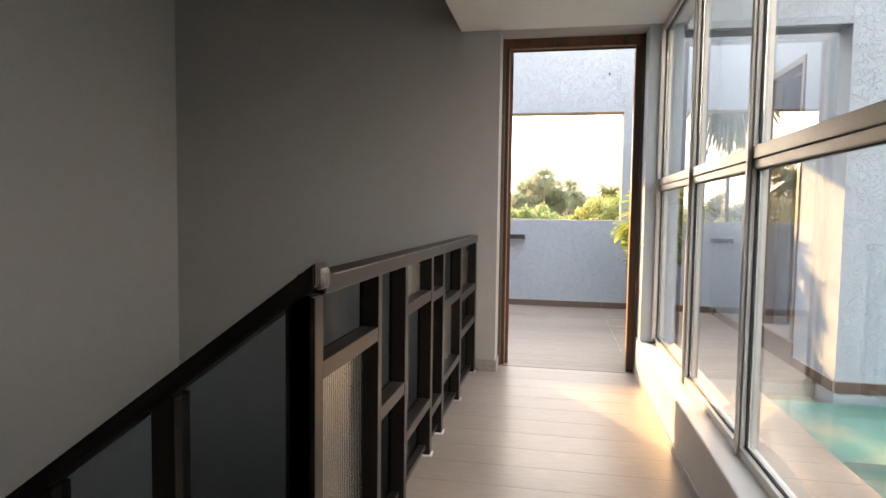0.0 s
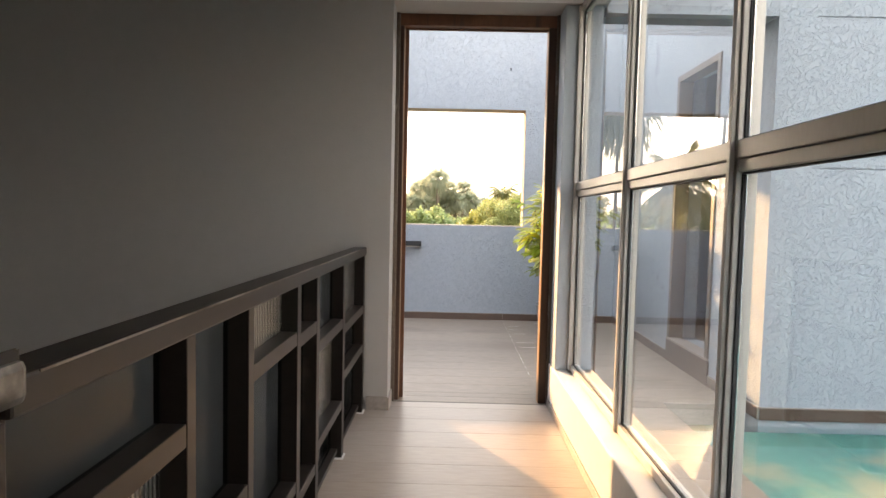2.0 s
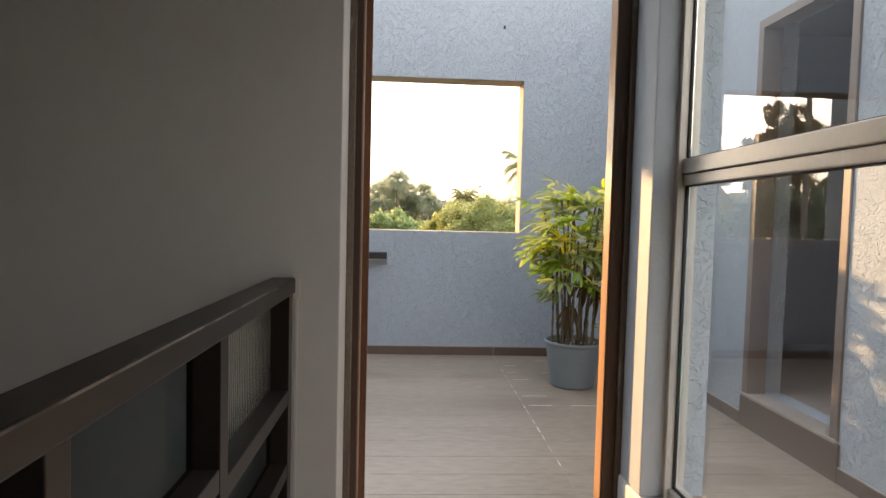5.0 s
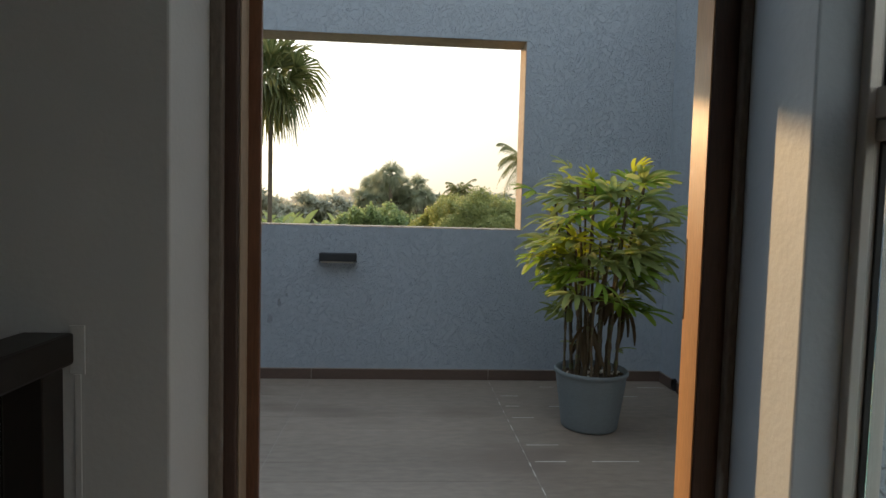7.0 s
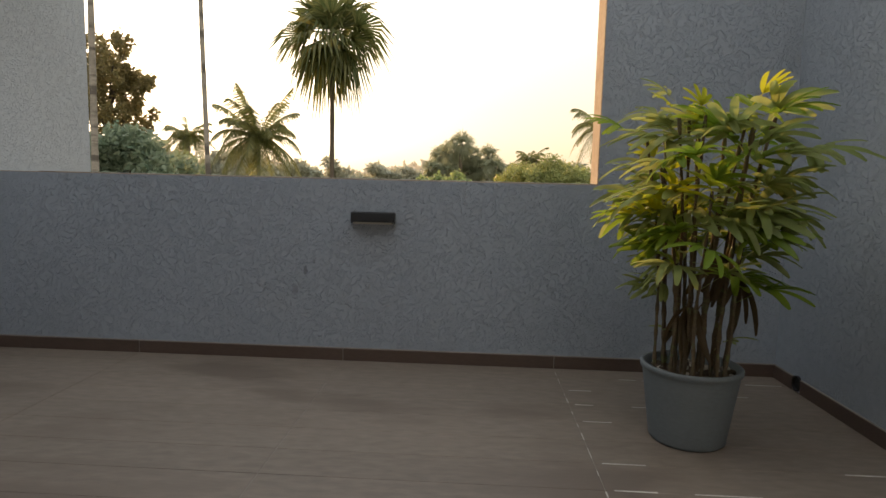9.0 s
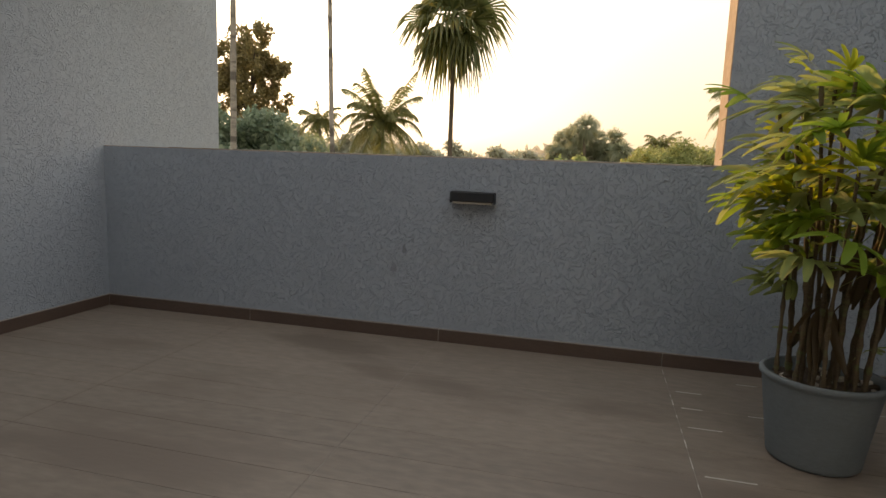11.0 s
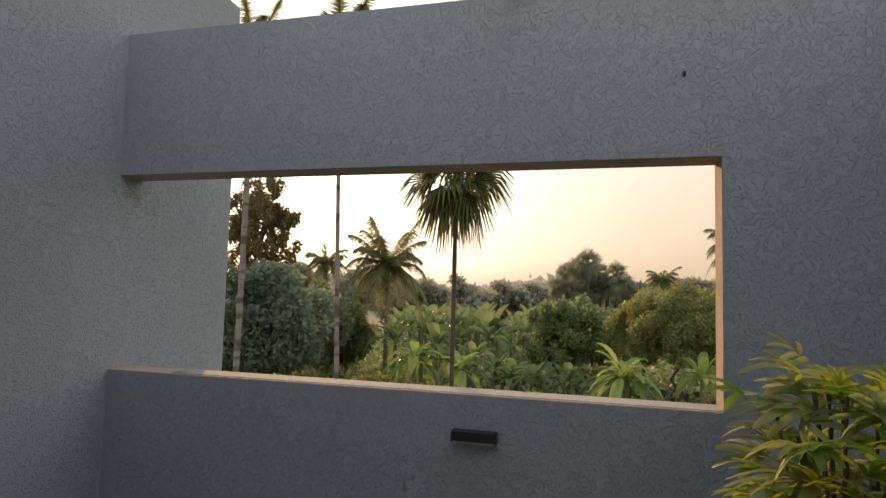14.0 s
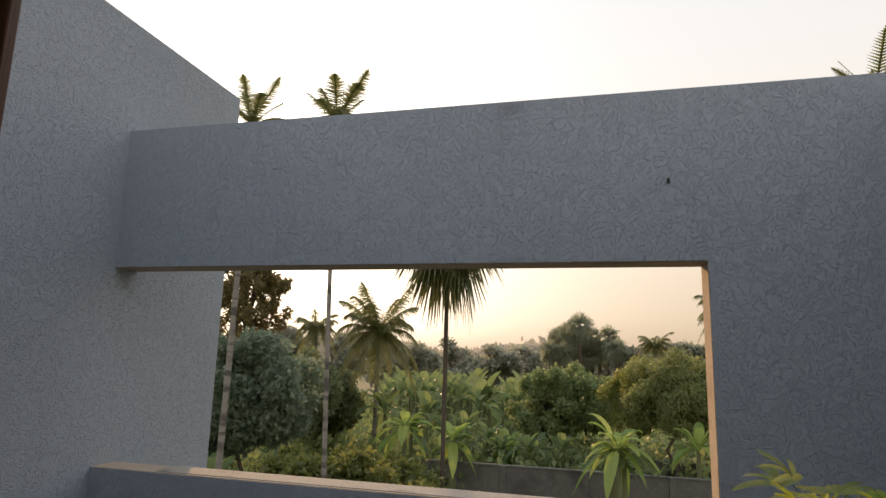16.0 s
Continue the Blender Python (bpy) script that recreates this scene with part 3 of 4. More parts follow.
# ---- skirting tiles ----
def skirting():
    s = empty("baseboard", 0, FAR, TF, "dark brown skirting tiles round the terrace", "skirting", kind="structure")
    h, t = 0.07, 0.012
    def run(axis, a, b, c0, c1, first, step=1.2):
        cuts = [a] + [x for x in (first + step * k for k in range(-6, 8)) if a + 0.05 < x < b - 0.05] + [b]
        for p, q in zip(cuts, cuts[1:]):
            d = (p + 0.002, q - 0.002, c0, c1) if axis == "x" else (c0, c1, p + 0.002, q - 0.002)
            boxes("tile", SKIRT, [(*d, TF, TF + h)], s, bevel=0.002)
        d = (a, b, c0 + 0.004, c1) if axis == "x" else (c0 + 0.002, c1 - 0.002, a, b)
        boxes("grout_line", GROUT, [(*d, TF, TF + h + 0.004)], s)
    run("x", LEFT, RIGHT, FAR - t, FAR, 0.69)
    run("y", OUT + 0.02, FAR - t, LEFT, LEFT + t, 5.9)
    run("y", COURT, SD0 - 0.012, RIGHT - t, RIGHT, 5.9)
    run("y", SD1 + 0.012, 6.86, RIGHT - t, RIGHT, 5.66)
    run("y", 6.93, FAR - t, RIGHT - t, RIGHT, 7.5)
    run("x", RIGHT, 6.5, COURT - t, COURT, 3.1)
    run("x", LEFT, -0.26, OUT + 0.012, OUT + 0.024, -1.2)
    boxes("tile", SKIRT_IN, [(RAIL + 0.012, -0.248, END - 0.012, END, FL, FL + 0.08)], s, "grey skirting piece smeared with paint", bevel=0.002)
    boxes("tile", SKIRT_IN, [(-0.25, -0.24, END - 0.012, 4.165, FL, FL + 0.075)], s, bevel=0.002)
    boxes("tile", SKIRT_IN, [(CURB - 0.008, CURB, -3.0, 4.165, FL, FL + 0.045)], s, "grey-brown tile strip along the curb", bevel=0.002)


skirting()


# ---- wall lamp, drain, marks ----
def wall_lamp():
    x0, x1, y0, y1, z0, z1 = -0.46, -0.222, FAR - 0.06, FAR, 0.694, 0.76
    lamp = empty("wall_lamp", (x0 + x1) / 2, FAR, z0, "charcoal metal step lamp fixed to the stucco parapet", "wall lamp")
    housing = boxes("housing", LAMP, [(x0, x1, y0, y1, z0 + 0.012, z1)], lamp, bevel=0.006)
    boxes("diffuser", LENS, [(x0 + 0.012, x1 - 0.012, y0 + 0.008, y1 - 0.01, z0, z0 + 0.012)], lamp, "frosted strip under the housing", bevel=0.002)
    boxes("end_plate", LAMP, [(x0 - 0.002, x0, y0 + 0.006, y1, z0 + 0.004, z1 - 0.004)], housing)
    boxes("end_plate", LAMP, [(x1, x1 + 0.002, y0 + 0.006, y1, z0 + 0.004, z1 - 0.004)], housing)


wall_lamp()
bm = bmesh.new()
ring = lambda r, x: [bm.verts.new((x, 6.895 + r * math.cos(a), TF + 0.045 + r * math.sin(a))) for a in (2 * math.pi * k / 20 for k in range(20))]
loops = [ring(0.040, RIGHT - 0.001), ring(0.040, RIGHT - 0.014), ring(0.034, RIGHT - 0.014), ring(0.034, RIGHT - 0.001)]
for p, q in zip(loops, loops[1:]):
    for k in range(20):
        bm.faces.new((p[k], p[(k + 1) % 20], q[(k + 1) % 20], q[k]))
bm.faces.new(loops[-1])
tagged(part("drain_outlet", bm, RUBBER), "black rain outlet at the foot of the stucco wall", "drain")
bm = bmesh.new()
bmesh.ops.create_cone(bm, segments=10, radius1=0.006, radius2=0.004, depth=0.03, cap_ends=True, matrix=Matrix.Translation((0.708, FAR - 0.014, 2.63)) @ Matrix.Rotation(radians(70), 4, "X"))
box(bm, 0.700, 0.716, FAR - 0.006, FAR, 2.622, 2.648, bevel=0.002)
tagged(part("wall_hook", bm, LAMP), "small dark hook in the stucco wall", "hook")


def smudge(x, z, w, h, seed):
    """A thin ragged film of dirt on the parapet."""
    rs = random.Random(seed)
    bm = bmesh.new()
    rim = []
    for k in range(22):
        a = 2 * math.pi * k / 22
        q = rs.uniform(0.45, 1.0)
        rim.append(bm.verts.new((x + w * q * math.cos(a), FAR - 0.0022, z + h * q * math.sin(a))))
    bm.faces.new(rim)
    tagged(part("dirt_smudge", bm, DIRT), "faint dark dirt mark on the grey stucco", "stain", group="dirt marks")


for k, (x, z, w, h) in enumerate(((-0.73, 0.42, 0.018, 0.035), (-0.79, 0.31, 0.022, 0.04), (0.32, 0.44, 0.008, 0.014), (-0.68, 0.47, 0.012, 0.016))):
    smudge(x, z, w, h, 300 + k)


# ---- the potted palm ----
def strip(verts, faces, pts, widths, normal_of):
    """A leaf blade: a ribbon along pts, folded a little at its midrib."""
    k0 = len(verts)
    for i, p in enumerate(pts):
        d = (pts[min(i + 1, len(pts) - 1)] - pts[max(i - 1, 0)]).normalized()
        side = d.cross(normal_of).normalized()
        up = side.cross(d).normalized()
        w = widths[i]
        verts += [p - side * w + up * w * 0.35, p, p + side * w + up * w * 0.35]
    for i in range(len(pts) - 1):
        a = k0 + 3 * i
        faces += [(a, a + 1, a + 4, a + 3), (a + 1, a + 2, a + 5, a + 4)]


def mesh_from(name, verts, faces, mat, smooth=False):
    me = bpy.data.meshes.new(name)
    me.from_pydata([tuple(v) for v in verts], [], faces)
    me.materials.append(mat)
    if smooth:
        me.polygons.foreach_set("use_smooth", [True] * len(me.polygons))
    me.update()
    return me


def finger_leaf(rnd, n, size, stalk=0.13, droop=(0.25, 0.75), fan=88):
    """One palmate leaf, its stalk from the origin along +x, blunt fingers spread like a hand and bowed down."""
    verts, faces = [], []
    pts = [Vector((stalk * k / 4, 0, 0.02 * math.sin(k / 4 * 1.5))) for k in range(5)]
    strip(verts, faces, pts, [0.0024] * 5, Vector((0, 0, 1)))
    tip = pts[-1]
    for k in range(n):
        a = radians(-fan + 2 * fan * (k + 0.5) / n + rnd.uniform(-8, 8))
        ln = size * (0.8 + 0.25 * math.cos(a)) * rnd.uniform(0.85, 1.12)
        d = Vector((math.cos(a), math.sin(a), rnd.uniform(0.05, 0.4))).normalized()
        fall = rnd.uniform(*droop)
        bend = d.cross(Vector((0, 0, 1))) * rnd.uniform(-0.12, 0.12) * ln
        row = [tip + d * ln * u + bend * u * u + Vector((0, 0, -1)) * ln * fall * u * u for u in (0, 0.12, 0.3, 0.5, 0.7, 0.88, 1.0)]
        w = rnd.uniform(0.0145, 0.0195) * (size / 0.19)
        strip(verts, faces, row, [w * f for f in (0.2, 0.6, 0.92, 1.0, 0.97, 0.8, 0.35)], Vector((0, 0, 1)))
    return verts, faces


def cane_mesh(bm, pts, radius, rnd):
    """A fibrous cane: a thin stem with ragged sheaths that end in rings."""
    prev = None
    for i in range(3 * (len(pts) - 1) + 1):
        k, u = min(i // 3, len(pts) - 2), (i - 3 * min(i // 3, len(pts) - 2)) / 3
        p = pts[k].lerp(pts[k + 1], u)
        rad = radius * (1.15 - 0.3 * i / (3 * len(pts))) * (1.35 if i % 3 == 2 else 0.9) * rnd.uniform(0.9, 1.12)
        loop = [bm.verts.new(p + Vector((rad * math.cos(t), rad * math.sin(t), 0))) for t in (2 * math.pi * q / 8 for q in range(8))]
        if prev:
            for q in range(8):
                bm.faces.new((prev[q], prev[(q + 1) % 8], loop[(q + 1) % 8], loop[q]))
        prev = loop


def potted_palm(px, py):
    rnd = random.Random(11)
    z = TF
    plant = empty("potted_palm", px, py, z, "lush lady palm with yellow-green finger leaves in a grey pot", "potted plant")
    # pot: a turned profile with fine throwing rings and a rolled rim
    prof = [(0.0, 0.0), (0.140, 0.0), (0.149, 0.008)]
    prof += [(0.149 + 0.039 * k / 36 + (0.0011 if k % 2 else 0.0), 0.012 + 0.28 * k / 36) for k in range(1, 37)]
    prof += [(0.197, 0.298), (0.198, 0.312), (0.192, 0.318), (0.18, 0.316), (0.174, 0.24), (0.0, 0.24)]
    bm = bmesh.new()
    loops = []
    for r, h in prof:
        loops.append([bm.verts.new((px + r * math.cos(a), py + r * math.sin(a), z + h)) for a in (2 * math.pi * k / 64 for k in range(64))] if r else [bm.verts.new((px, py, z + h))])
    for p, q in zip(loops, loops[1:]):
        for k in range(64):
            bm.faces.new(list(dict.fromkeys([p[k % len(p)], p[(k + 1) % len(p)], q[(k + 1) % len(q)], q[k % len(q)]])))
    bmesh.ops.recalc_face_normals(bm, faces=bm.faces)
    part("pot", bm, POT, plant, "grey ribbed resin pot", smooth=True)
    bm = bmesh.new()
    bmesh.ops.create_grid(bm, x_segments=28, y_segments=28, size=0.178, matrix=Matrix.Translation((px, py, z + 0.272)))
    bmesh.ops.delete(bm, geom=[v for v in bm.verts if math.hypot(v.co.x - px, v.co.y - py) > 0.179], context="VERTS")
    for v in bm.verts:
        v.co.z += 0.02 * noise.noise(v.co * 25) + 0.008 * noise.noise(v.co * 70)
    part("soil", bm, SOIL, plant, "dark soil with dry litter", smooth=True)
    for k in range(26):
        a, r = rnd.uniform(0, 2 * math.pi), 0.165 * math.sqrt(rnd.random())
        bm = bmesh.new()
        bmesh.ops.create_icosphere(bm, subdivisions=1, radius=rnd.uniform(0.008, 0.02), matrix=Matrix.Translation((px + r * math.cos(a), py + r * math.sin(a), z + 0.285)) @ Matrix.Diagonal((1.2, 0.8, 0.7, 1)))
        part("pebble", bm, GROUT_PALE if k % 3 else SOIL, plant)

    def leaf(mesh, m, cane):
        tip = m @ Vector((0.34, 0, 0))
        if tip.y > FAR - 0.03 or tip.x > RIGHT - 0.02:
            return
        ob = new("leaf", mesh)
        ob.parent = cane
        ob.matrix_basis = m

    def leaf_at(mesh, p, yaw, pitch, size, cane):
        leaf(mesh, Matrix.Translation(p) @ Matrix.Rotation(yaw, 4, "Z") @ Matrix.Rotation(-pitch, 4, "Y") @ Matrix.Rotation(rnd.uniform(-0.6, 0.6), 4, "X") @ Matrix.Scale(size, 4), cane)

    old = [mesh_from("leaf", *finger_leaf(rnd, rnd.choice((6, 7, 8)), rnd.uniform(0.16, 0.21), rnd.uniform(0.10, 0.17), (0.3, 0.9)), LEAF, True) for _ in range(9)]
    green = [mesh_from("leaf", *finger_leaf(rnd, rnd.choice((6, 7)), rnd.uniform(0.15, 0.19), rnd.uniform(0.09, 0.14), (0.2, 0.6)), LEAF_MID, True) for _ in range(5)]
    sunlit = [mesh_from("leaf", *finger_leaf(rnd, rnd.choice((5, 6)), rnd.uniform(0.13, 0.17), 0.08, (0.1, 0.4), 70), LEAF_SUNLIT, True) for _ in range(4)]
    dry = mesh_from("leaf", *finger_leaf(rnd, 5, 0.15, 0.05, (0.8, 1.3), 40), LEAF_DRY, True)
    sprout = mesh_from("leaf", *finger_leaf(rnd, 4, 0.09, 0.05), LEAF, True)
    canes = 19
    for c in range(canes):
        a, r = 2.4 * c + rnd.uniform(-0.3, 0.3), 0.15 * math.sqrt((c + 0.5) / canes)
        base = Vector((px + r * math.cos(a), py + r * math.sin(a), z + 0.265))
        out = Vector((math.cos(a), math.sin(a), 0))
        top_h = (rnd.uniform(0.96, 1.06) if c % 3 else rnd.uniform(0.62, 0.86)) * (1.0 - 0.5 * max(0.0, r - 0.1))
        lean = out * rnd.uniform(0.02, 0.13) + Vector((rnd.uniform(-0.05, 0.05), rnd.uniform(-0.05, 0.05), 0))
        pts = [base + Vector((0, 0, top_h)) * u + lean * u * u + Vector((0.006 * math.sin(7 * u + c), 0.006 * math.cos(6 * u + c), 0)) for u in (k / 9 for k in range(10))]
        bm = bmesh.new()
        cane_mesh(bm, pts, rnd.uniform(0.006, 0.009), rnd)
        cane = part("cane", bm, CANE, plant, smooth=True)
        n = rnd.choice((6, 7, 8))
        for j in range(n):
            u = 1.0 - 0.56 * (j / n) ** 1.25 - rnd.uniform(0, 0.03)
            i = min(int(u * 9), 8)
            p = pts[i].lerp(pts[i + 1], u * 9 - i)
            yaw = a + 2.4 * j + rnd.uniform(-0.5, 0.5)
            if j > 2 and r > 0.06:
                yaw = a + rnd.uniform(-1.5, 1.5)
            pitch = rnd.uniform(0.3, 0.8) if j < 3 else rnd.uniform(-0.05, 0.55)
            mesh = rnd.choice(sunlit) if j < 2 and rnd.random() < 0.5 else rnd.choice(green) if rnd.random() < 0.45 else rnd.choice(old)
            leaf_at(mesh, p, yaw, pitch, rnd.uniform(0.76, 1.0) * (0.82 if mesh in sunlit else 1.0), cane)
        if c % 5 == 0:
            leaf_at(dry, pts[rnd.choice((4, 5))], rnd.uniform(0, 6.3), -0.9, 1.0, cane)
        if c % 4 == 1:
            leaf_at(sprout, pts[rnd.choice((1, 2, 3))], a + rnd.uniform(-0.6, 0.6), 0.5, rnd.uniform(0.8, 1.2), cane)
    # a spray in the yellow sunlit colour low on the window side, and one long leaf reaching out
    for k in range(4):
        leaf_at(sunlit[k], Vector((px - 0.17, py - 0.08, z + 0.86 + 0.035 * k)), 3.4 + 0.45 * k, 0.35, 1.05, cane)
    leaf_at(old[2], Vector((px + 0.26, py - 0.05, z + 1.12)), -0.1, 0.25, 1.15, cane)
    return plant


potted_palm(1.12, 6.25)

# ---- outside: ground, garden walls ----
setting("ground", EARTH, [(-1500, 1500, -600, 2500, GROUND - 1, GROUND)], "earth and grass of the plantation", "ground")


def spot(az, dist, slope, eye=1.3):
    """A place seen from the terrace door: degrees left of straight ahead, metres off, rise per metre."""
    return Vector((0.34 - dist * math.sin(radians(az)), 3.93 + dist * math.cos(radians(az)), eye + slope * dist))


def garden_wall(y, x0, x1, top, label):
    w = empty("garden_wall", (x0 + x1) / 2, y, GROUND, label, "garden wall", group="garden walls")
    n = int((x1 - x0) / 2.4)
    for k in range(n):
        a, b = x0 + (x1 - x0) * k / n, x0 + (x1 - x0) * (k + 1) / n
        boxes("wall_panel", CONCRETE, [(a + 0.1, b - 0.1, y - 0.06, y + 0.06, GROUND, top)], w)
        boxes("pillar", CONCRETE, [(a - 0.1, a + 0.1, y - 0.12, y + 0.12, GROUND, top + 0.03)], w, bevel=0.01)
        boxes("cap", CONCRETE, [(a + 0.1, b - 0.1, y - 0.09, y + 0.09, top, top + 0.05)], w)


garden_wall(25.0, -5.5, 16.0, -1.95, "low dark weathered concrete wall round the plantation")
garden_wall(29.5, -6.0, 18.0, -2.15, "second low weathered concrete wall among the trees")


# ---- trees ----
def cloud_of_leaves(rs, centres, spread, n, size):
    """n leaf blades gathered round the centres: quads of mixed size and turn, as arrays."""
    c = np.asarray(centres)[rs.integers(0, len(centres), n)]
    off = rs.normal(size=(n, 3))
    off *= (np.asarray(spread) * (0.45 + 0.55 * rs.random((n, 1)))) / np.linalg.norm(off, axis=1)[:, None]
    p = c + off
    d = rs.normal(size=(n, 3))
    d[:, 2] -= 0.5
    d /= np.linalg.norm(d, axis=1)[:, None]
    s = np.cross(d, rs.normal(size=(n, 3)))
    s /= np.linalg.norm(s, axis=1)[:, None]
    ln = size * (0.6 + 0.8 * rs.random((n, 1)))
    w = ln * 0.28
    v = np.stack([p, p + d * ln * 0.45 + s * w, p + d * ln, p + d * ln * 0.45 - s * w], axis=1).reshape(-1, 3)
    f = np.arange(4 * n).reshape(-1, 4)
    return v, f


def quick_mesh(name, v, f, mat):
    me = bpy.data.meshes.new(name)
    me.vertices.add(len(v))
    me.vertices.foreach_set("co", np.asarray(v, dtype=np.float32).ravel())
    me.loops.add(f.size)
    me.loops.foreach_set("vertex_index", f.ravel().astype(np.int32))
    me.polygons.add(len(f))
    me.polygons.foreach_set("loop_start", np.arange(0, f.size, f.shape[1], dtype=np.int32))
    me.update(calc_edges=True)
    me.materials.append(mat)
    return me


def tube(bm, pts, radii, seg=8):
    prev = None
    for p, r in zip(pts, radii):
        loop = [bm.verts.new(Vector(p) + Vector((r * math.cos(t), r * math.sin(t), 0))) for t in (2 * math.pi * k / seg for k in range(seg))]
        if prev:
            for k in range(seg):
                bm.faces.new((prev[k], prev[(k + 1) % seg], loop[(k + 1) % seg], loop[k]))
        prev = loop


def child(name, me, parent):
    ob = new(name, me)
    ob.parent = parent
    ob.matrix_parent_inverse = parent.matrix_world.inverted()
    return ob


def leafy_tree(name, at, radii, mat, n, size, label, seed, clumps=34, category="tree", ground=GROUND, gather=0.25):
    """at: the crown's middle. A forked trunk and a crown of clumps with gaps between them."""
    rs, rnd = np.random.default_rng(seed), random.Random(seed)
    top = empty(name, at.x, at.y, ground, label, category)
    bm = bmesh.new()
    h = at.z - ground
    tr = 0.035 * max(1.0, radii[2])
    tube(bm, [(at.x + 0.1 * k * rnd.uniform(-1, 1), at.y, ground + h * k / 6) for k in range(7)], [tr * (1.3 - 0.12 * k) for k in range(7)])
    centres = []
    for k in range(clumps):
        d = rs.normal(size=3)
        d /= np.linalg.norm(d)
        r = rs.uniform(0.3, 1.15) ** 0.7
        c = np.array([at.x, at.y, at.z]) + d * r * np.array(radii) * 0.85
        centres.append(c)
        if k % 3 == 0:
            tube(bm, [(at.x, at.y, at.z - 0.5 * radii[2]), tuple((np.array([at.x, at.y, at.z - 0.2 * radii[2]]) + c) / 2), tuple(c)], [tr * 0.5, tr * 0.35, tr * 0.12], 5)
    part("trunk", bm, BARK, top)
    v, f = cloud_of_leaves(rs, centres, np.array(radii) * gather, n, size)
    child("crown", quick_mesh("crown", v, f, mat), top)
    return top


def frond(verts, faces, base, yaw, rise, length, rnd, width=0.35, leaflets=42, droop=1.0, hang=1.0, blade=0.45):
    """A feather frond: an arching midrib with hanging leaflets on both sides."""
    d = Vector((math.cos(yaw), math.sin(yaw), 0))
    pts = [base + d * length * u * (1 - 0.25 * u * u * droop) + Vector((0, 0, length * (rise * u - droop * 0.75 * u * u))) for u in (k / leaflets for k in range(leaflets + 1))]
    strip(verts, faces, pts[::3], [0.018] * len(pts[::3]), Vector((0, 0, 1)))
    side = d.cross(Vector((0, 0, 1)))
    for k in range(2, leaflets + 1):
        u = k / leaflets
        ln = width * math.sin(math.pi * min(1, u * 0.85 + 0.12)) * rnd.uniform(0.8, 1.1)
        way = (pts[k] - pts[k - 1]).normalized()
        for s in (-1, 1):
            q = pts[k] + side * s * ln * 0.75 + way * ln * 0.4 + Vector((0, 0, -ln * hang * rnd.uniform(0.35, 0.8)))
            i = len(verts)
            w = way * length / leaflets * blade
            verts += [pts[k] - w, pts[k] + w, q]
            faces.append((i, i + 1, i + 2))


def feather_palm(name, at, length, label, seed, n=18, trunk=0.11, mat=None, category="palm", lean=0.0, ground=GROUND, droop=1.0, spread=0.3, hang=1.0, blade=0.45, fall=1.55, start=1.25, leaflets=42):
    rnd = random.Random(seed)
    top = empty(name, at.x - lean, at.y, ground, label, category)
    bm = bmesh.new()
    h = at.z - ground
    tube(bm, [(at.x - lean * (1 - k / 24) ** 1.5, at.y, ground + h * k / 24) for k in range(25)], [trunk * (1.12 if k % 2 else 1.0) * (1.15 - 0.3 * k / 24) for k in range(25)], 10)
    part("trunk", bm, PALE_BARK, top, smooth=True)
    verts, faces = [], []
    for k in range(n):
        frond(verts, faces, at, k * 2.4 + rnd.uniform(-0.3, 0.3), start - fall * (k / n) + rnd.uniform(-0.12, 0.12), length * rnd.uniform(0.85, 1.1), rnd, width=length * spread, droop=droop, hang=hang, blade=blade, leaflets=leaflets)
    child("crown", mesh_from("crown", verts, faces, mat or PALM), top)
    return top


def fan_palm(name, at, size, label, seed, n=36, trunk=0.07, mat=None, ground=GROUND):
    """Round fan leaves on stalks, the old ones hanging in a skirt."""
    rnd = random.Random(seed)
    top = empty(name, at.x, at.y, ground, label, "palm")
    bm = bmesh.new()
    tube(bm, [(at.x, at.y, ground + (at.z - ground) * k / 20) for k in range(21)], [trunk * (1.1 if k % 2 else 1.0) for k in range(21)], 10)
    part("trunk", bm, BARK, top, smooth=True)
    verts, faces = [], []
    for k in range(n):
        f = k / (n - 1)
        yaw, el = k * 2.4 + rnd.uniform(-0.4, 0.4), radians(82 - 158 * f ** 0.85 + rnd.uniform(-10, 10))
        d = Vector((math.cos(yaw) * math.cos(el), math.sin(yaw) * math.cos(el), math.sin(el)))
        hub = at + d * size * (rnd.uniform(0.05, 0.14) if k < 8 else rnd.uniform(0.16, 0.4))
        strip(verts, faces, [at, at.lerp(hub, 0.5) + Vector((0, 0, 0.03 * size)), hub], [0.02 * size] * 3, Vector((0.01, 0.02, 1)))
        side = d.cross(Vector((0, 0, 1))).normalized()
        side = Matrix.Rotation(rnd.uniform(-1.0, 1.0), 3, d) @ side
        up = side.cross(d)
        for j in range(15):
            a = radians(-72 + 144 * j / 14)
            w = (d * math.cos(a) + side * math.sin(a)).normalized()
            ln = size * (0.85 if k < 8 else 0.6) * rnd.uniform(0.85, 1.1) * (0.7 + 0.3 * math.cos(a))
            mid = hub + w * ln * 0.6 + Vector((0, 0, -0.04 * ln))
            end = hub + w * ln * 0.95 + Vector((0, 0, -ln * (rnd.uniform(0.05, 0.22) + 0.6 * f)))
            strip(verts, faces, [hub, mid, end], [0.008 * size, 0.023 * size, 0.002 * size], up)
    child("crown", mesh_from("crown", verts, faces, mat or PALM_DARK), top)
    return top


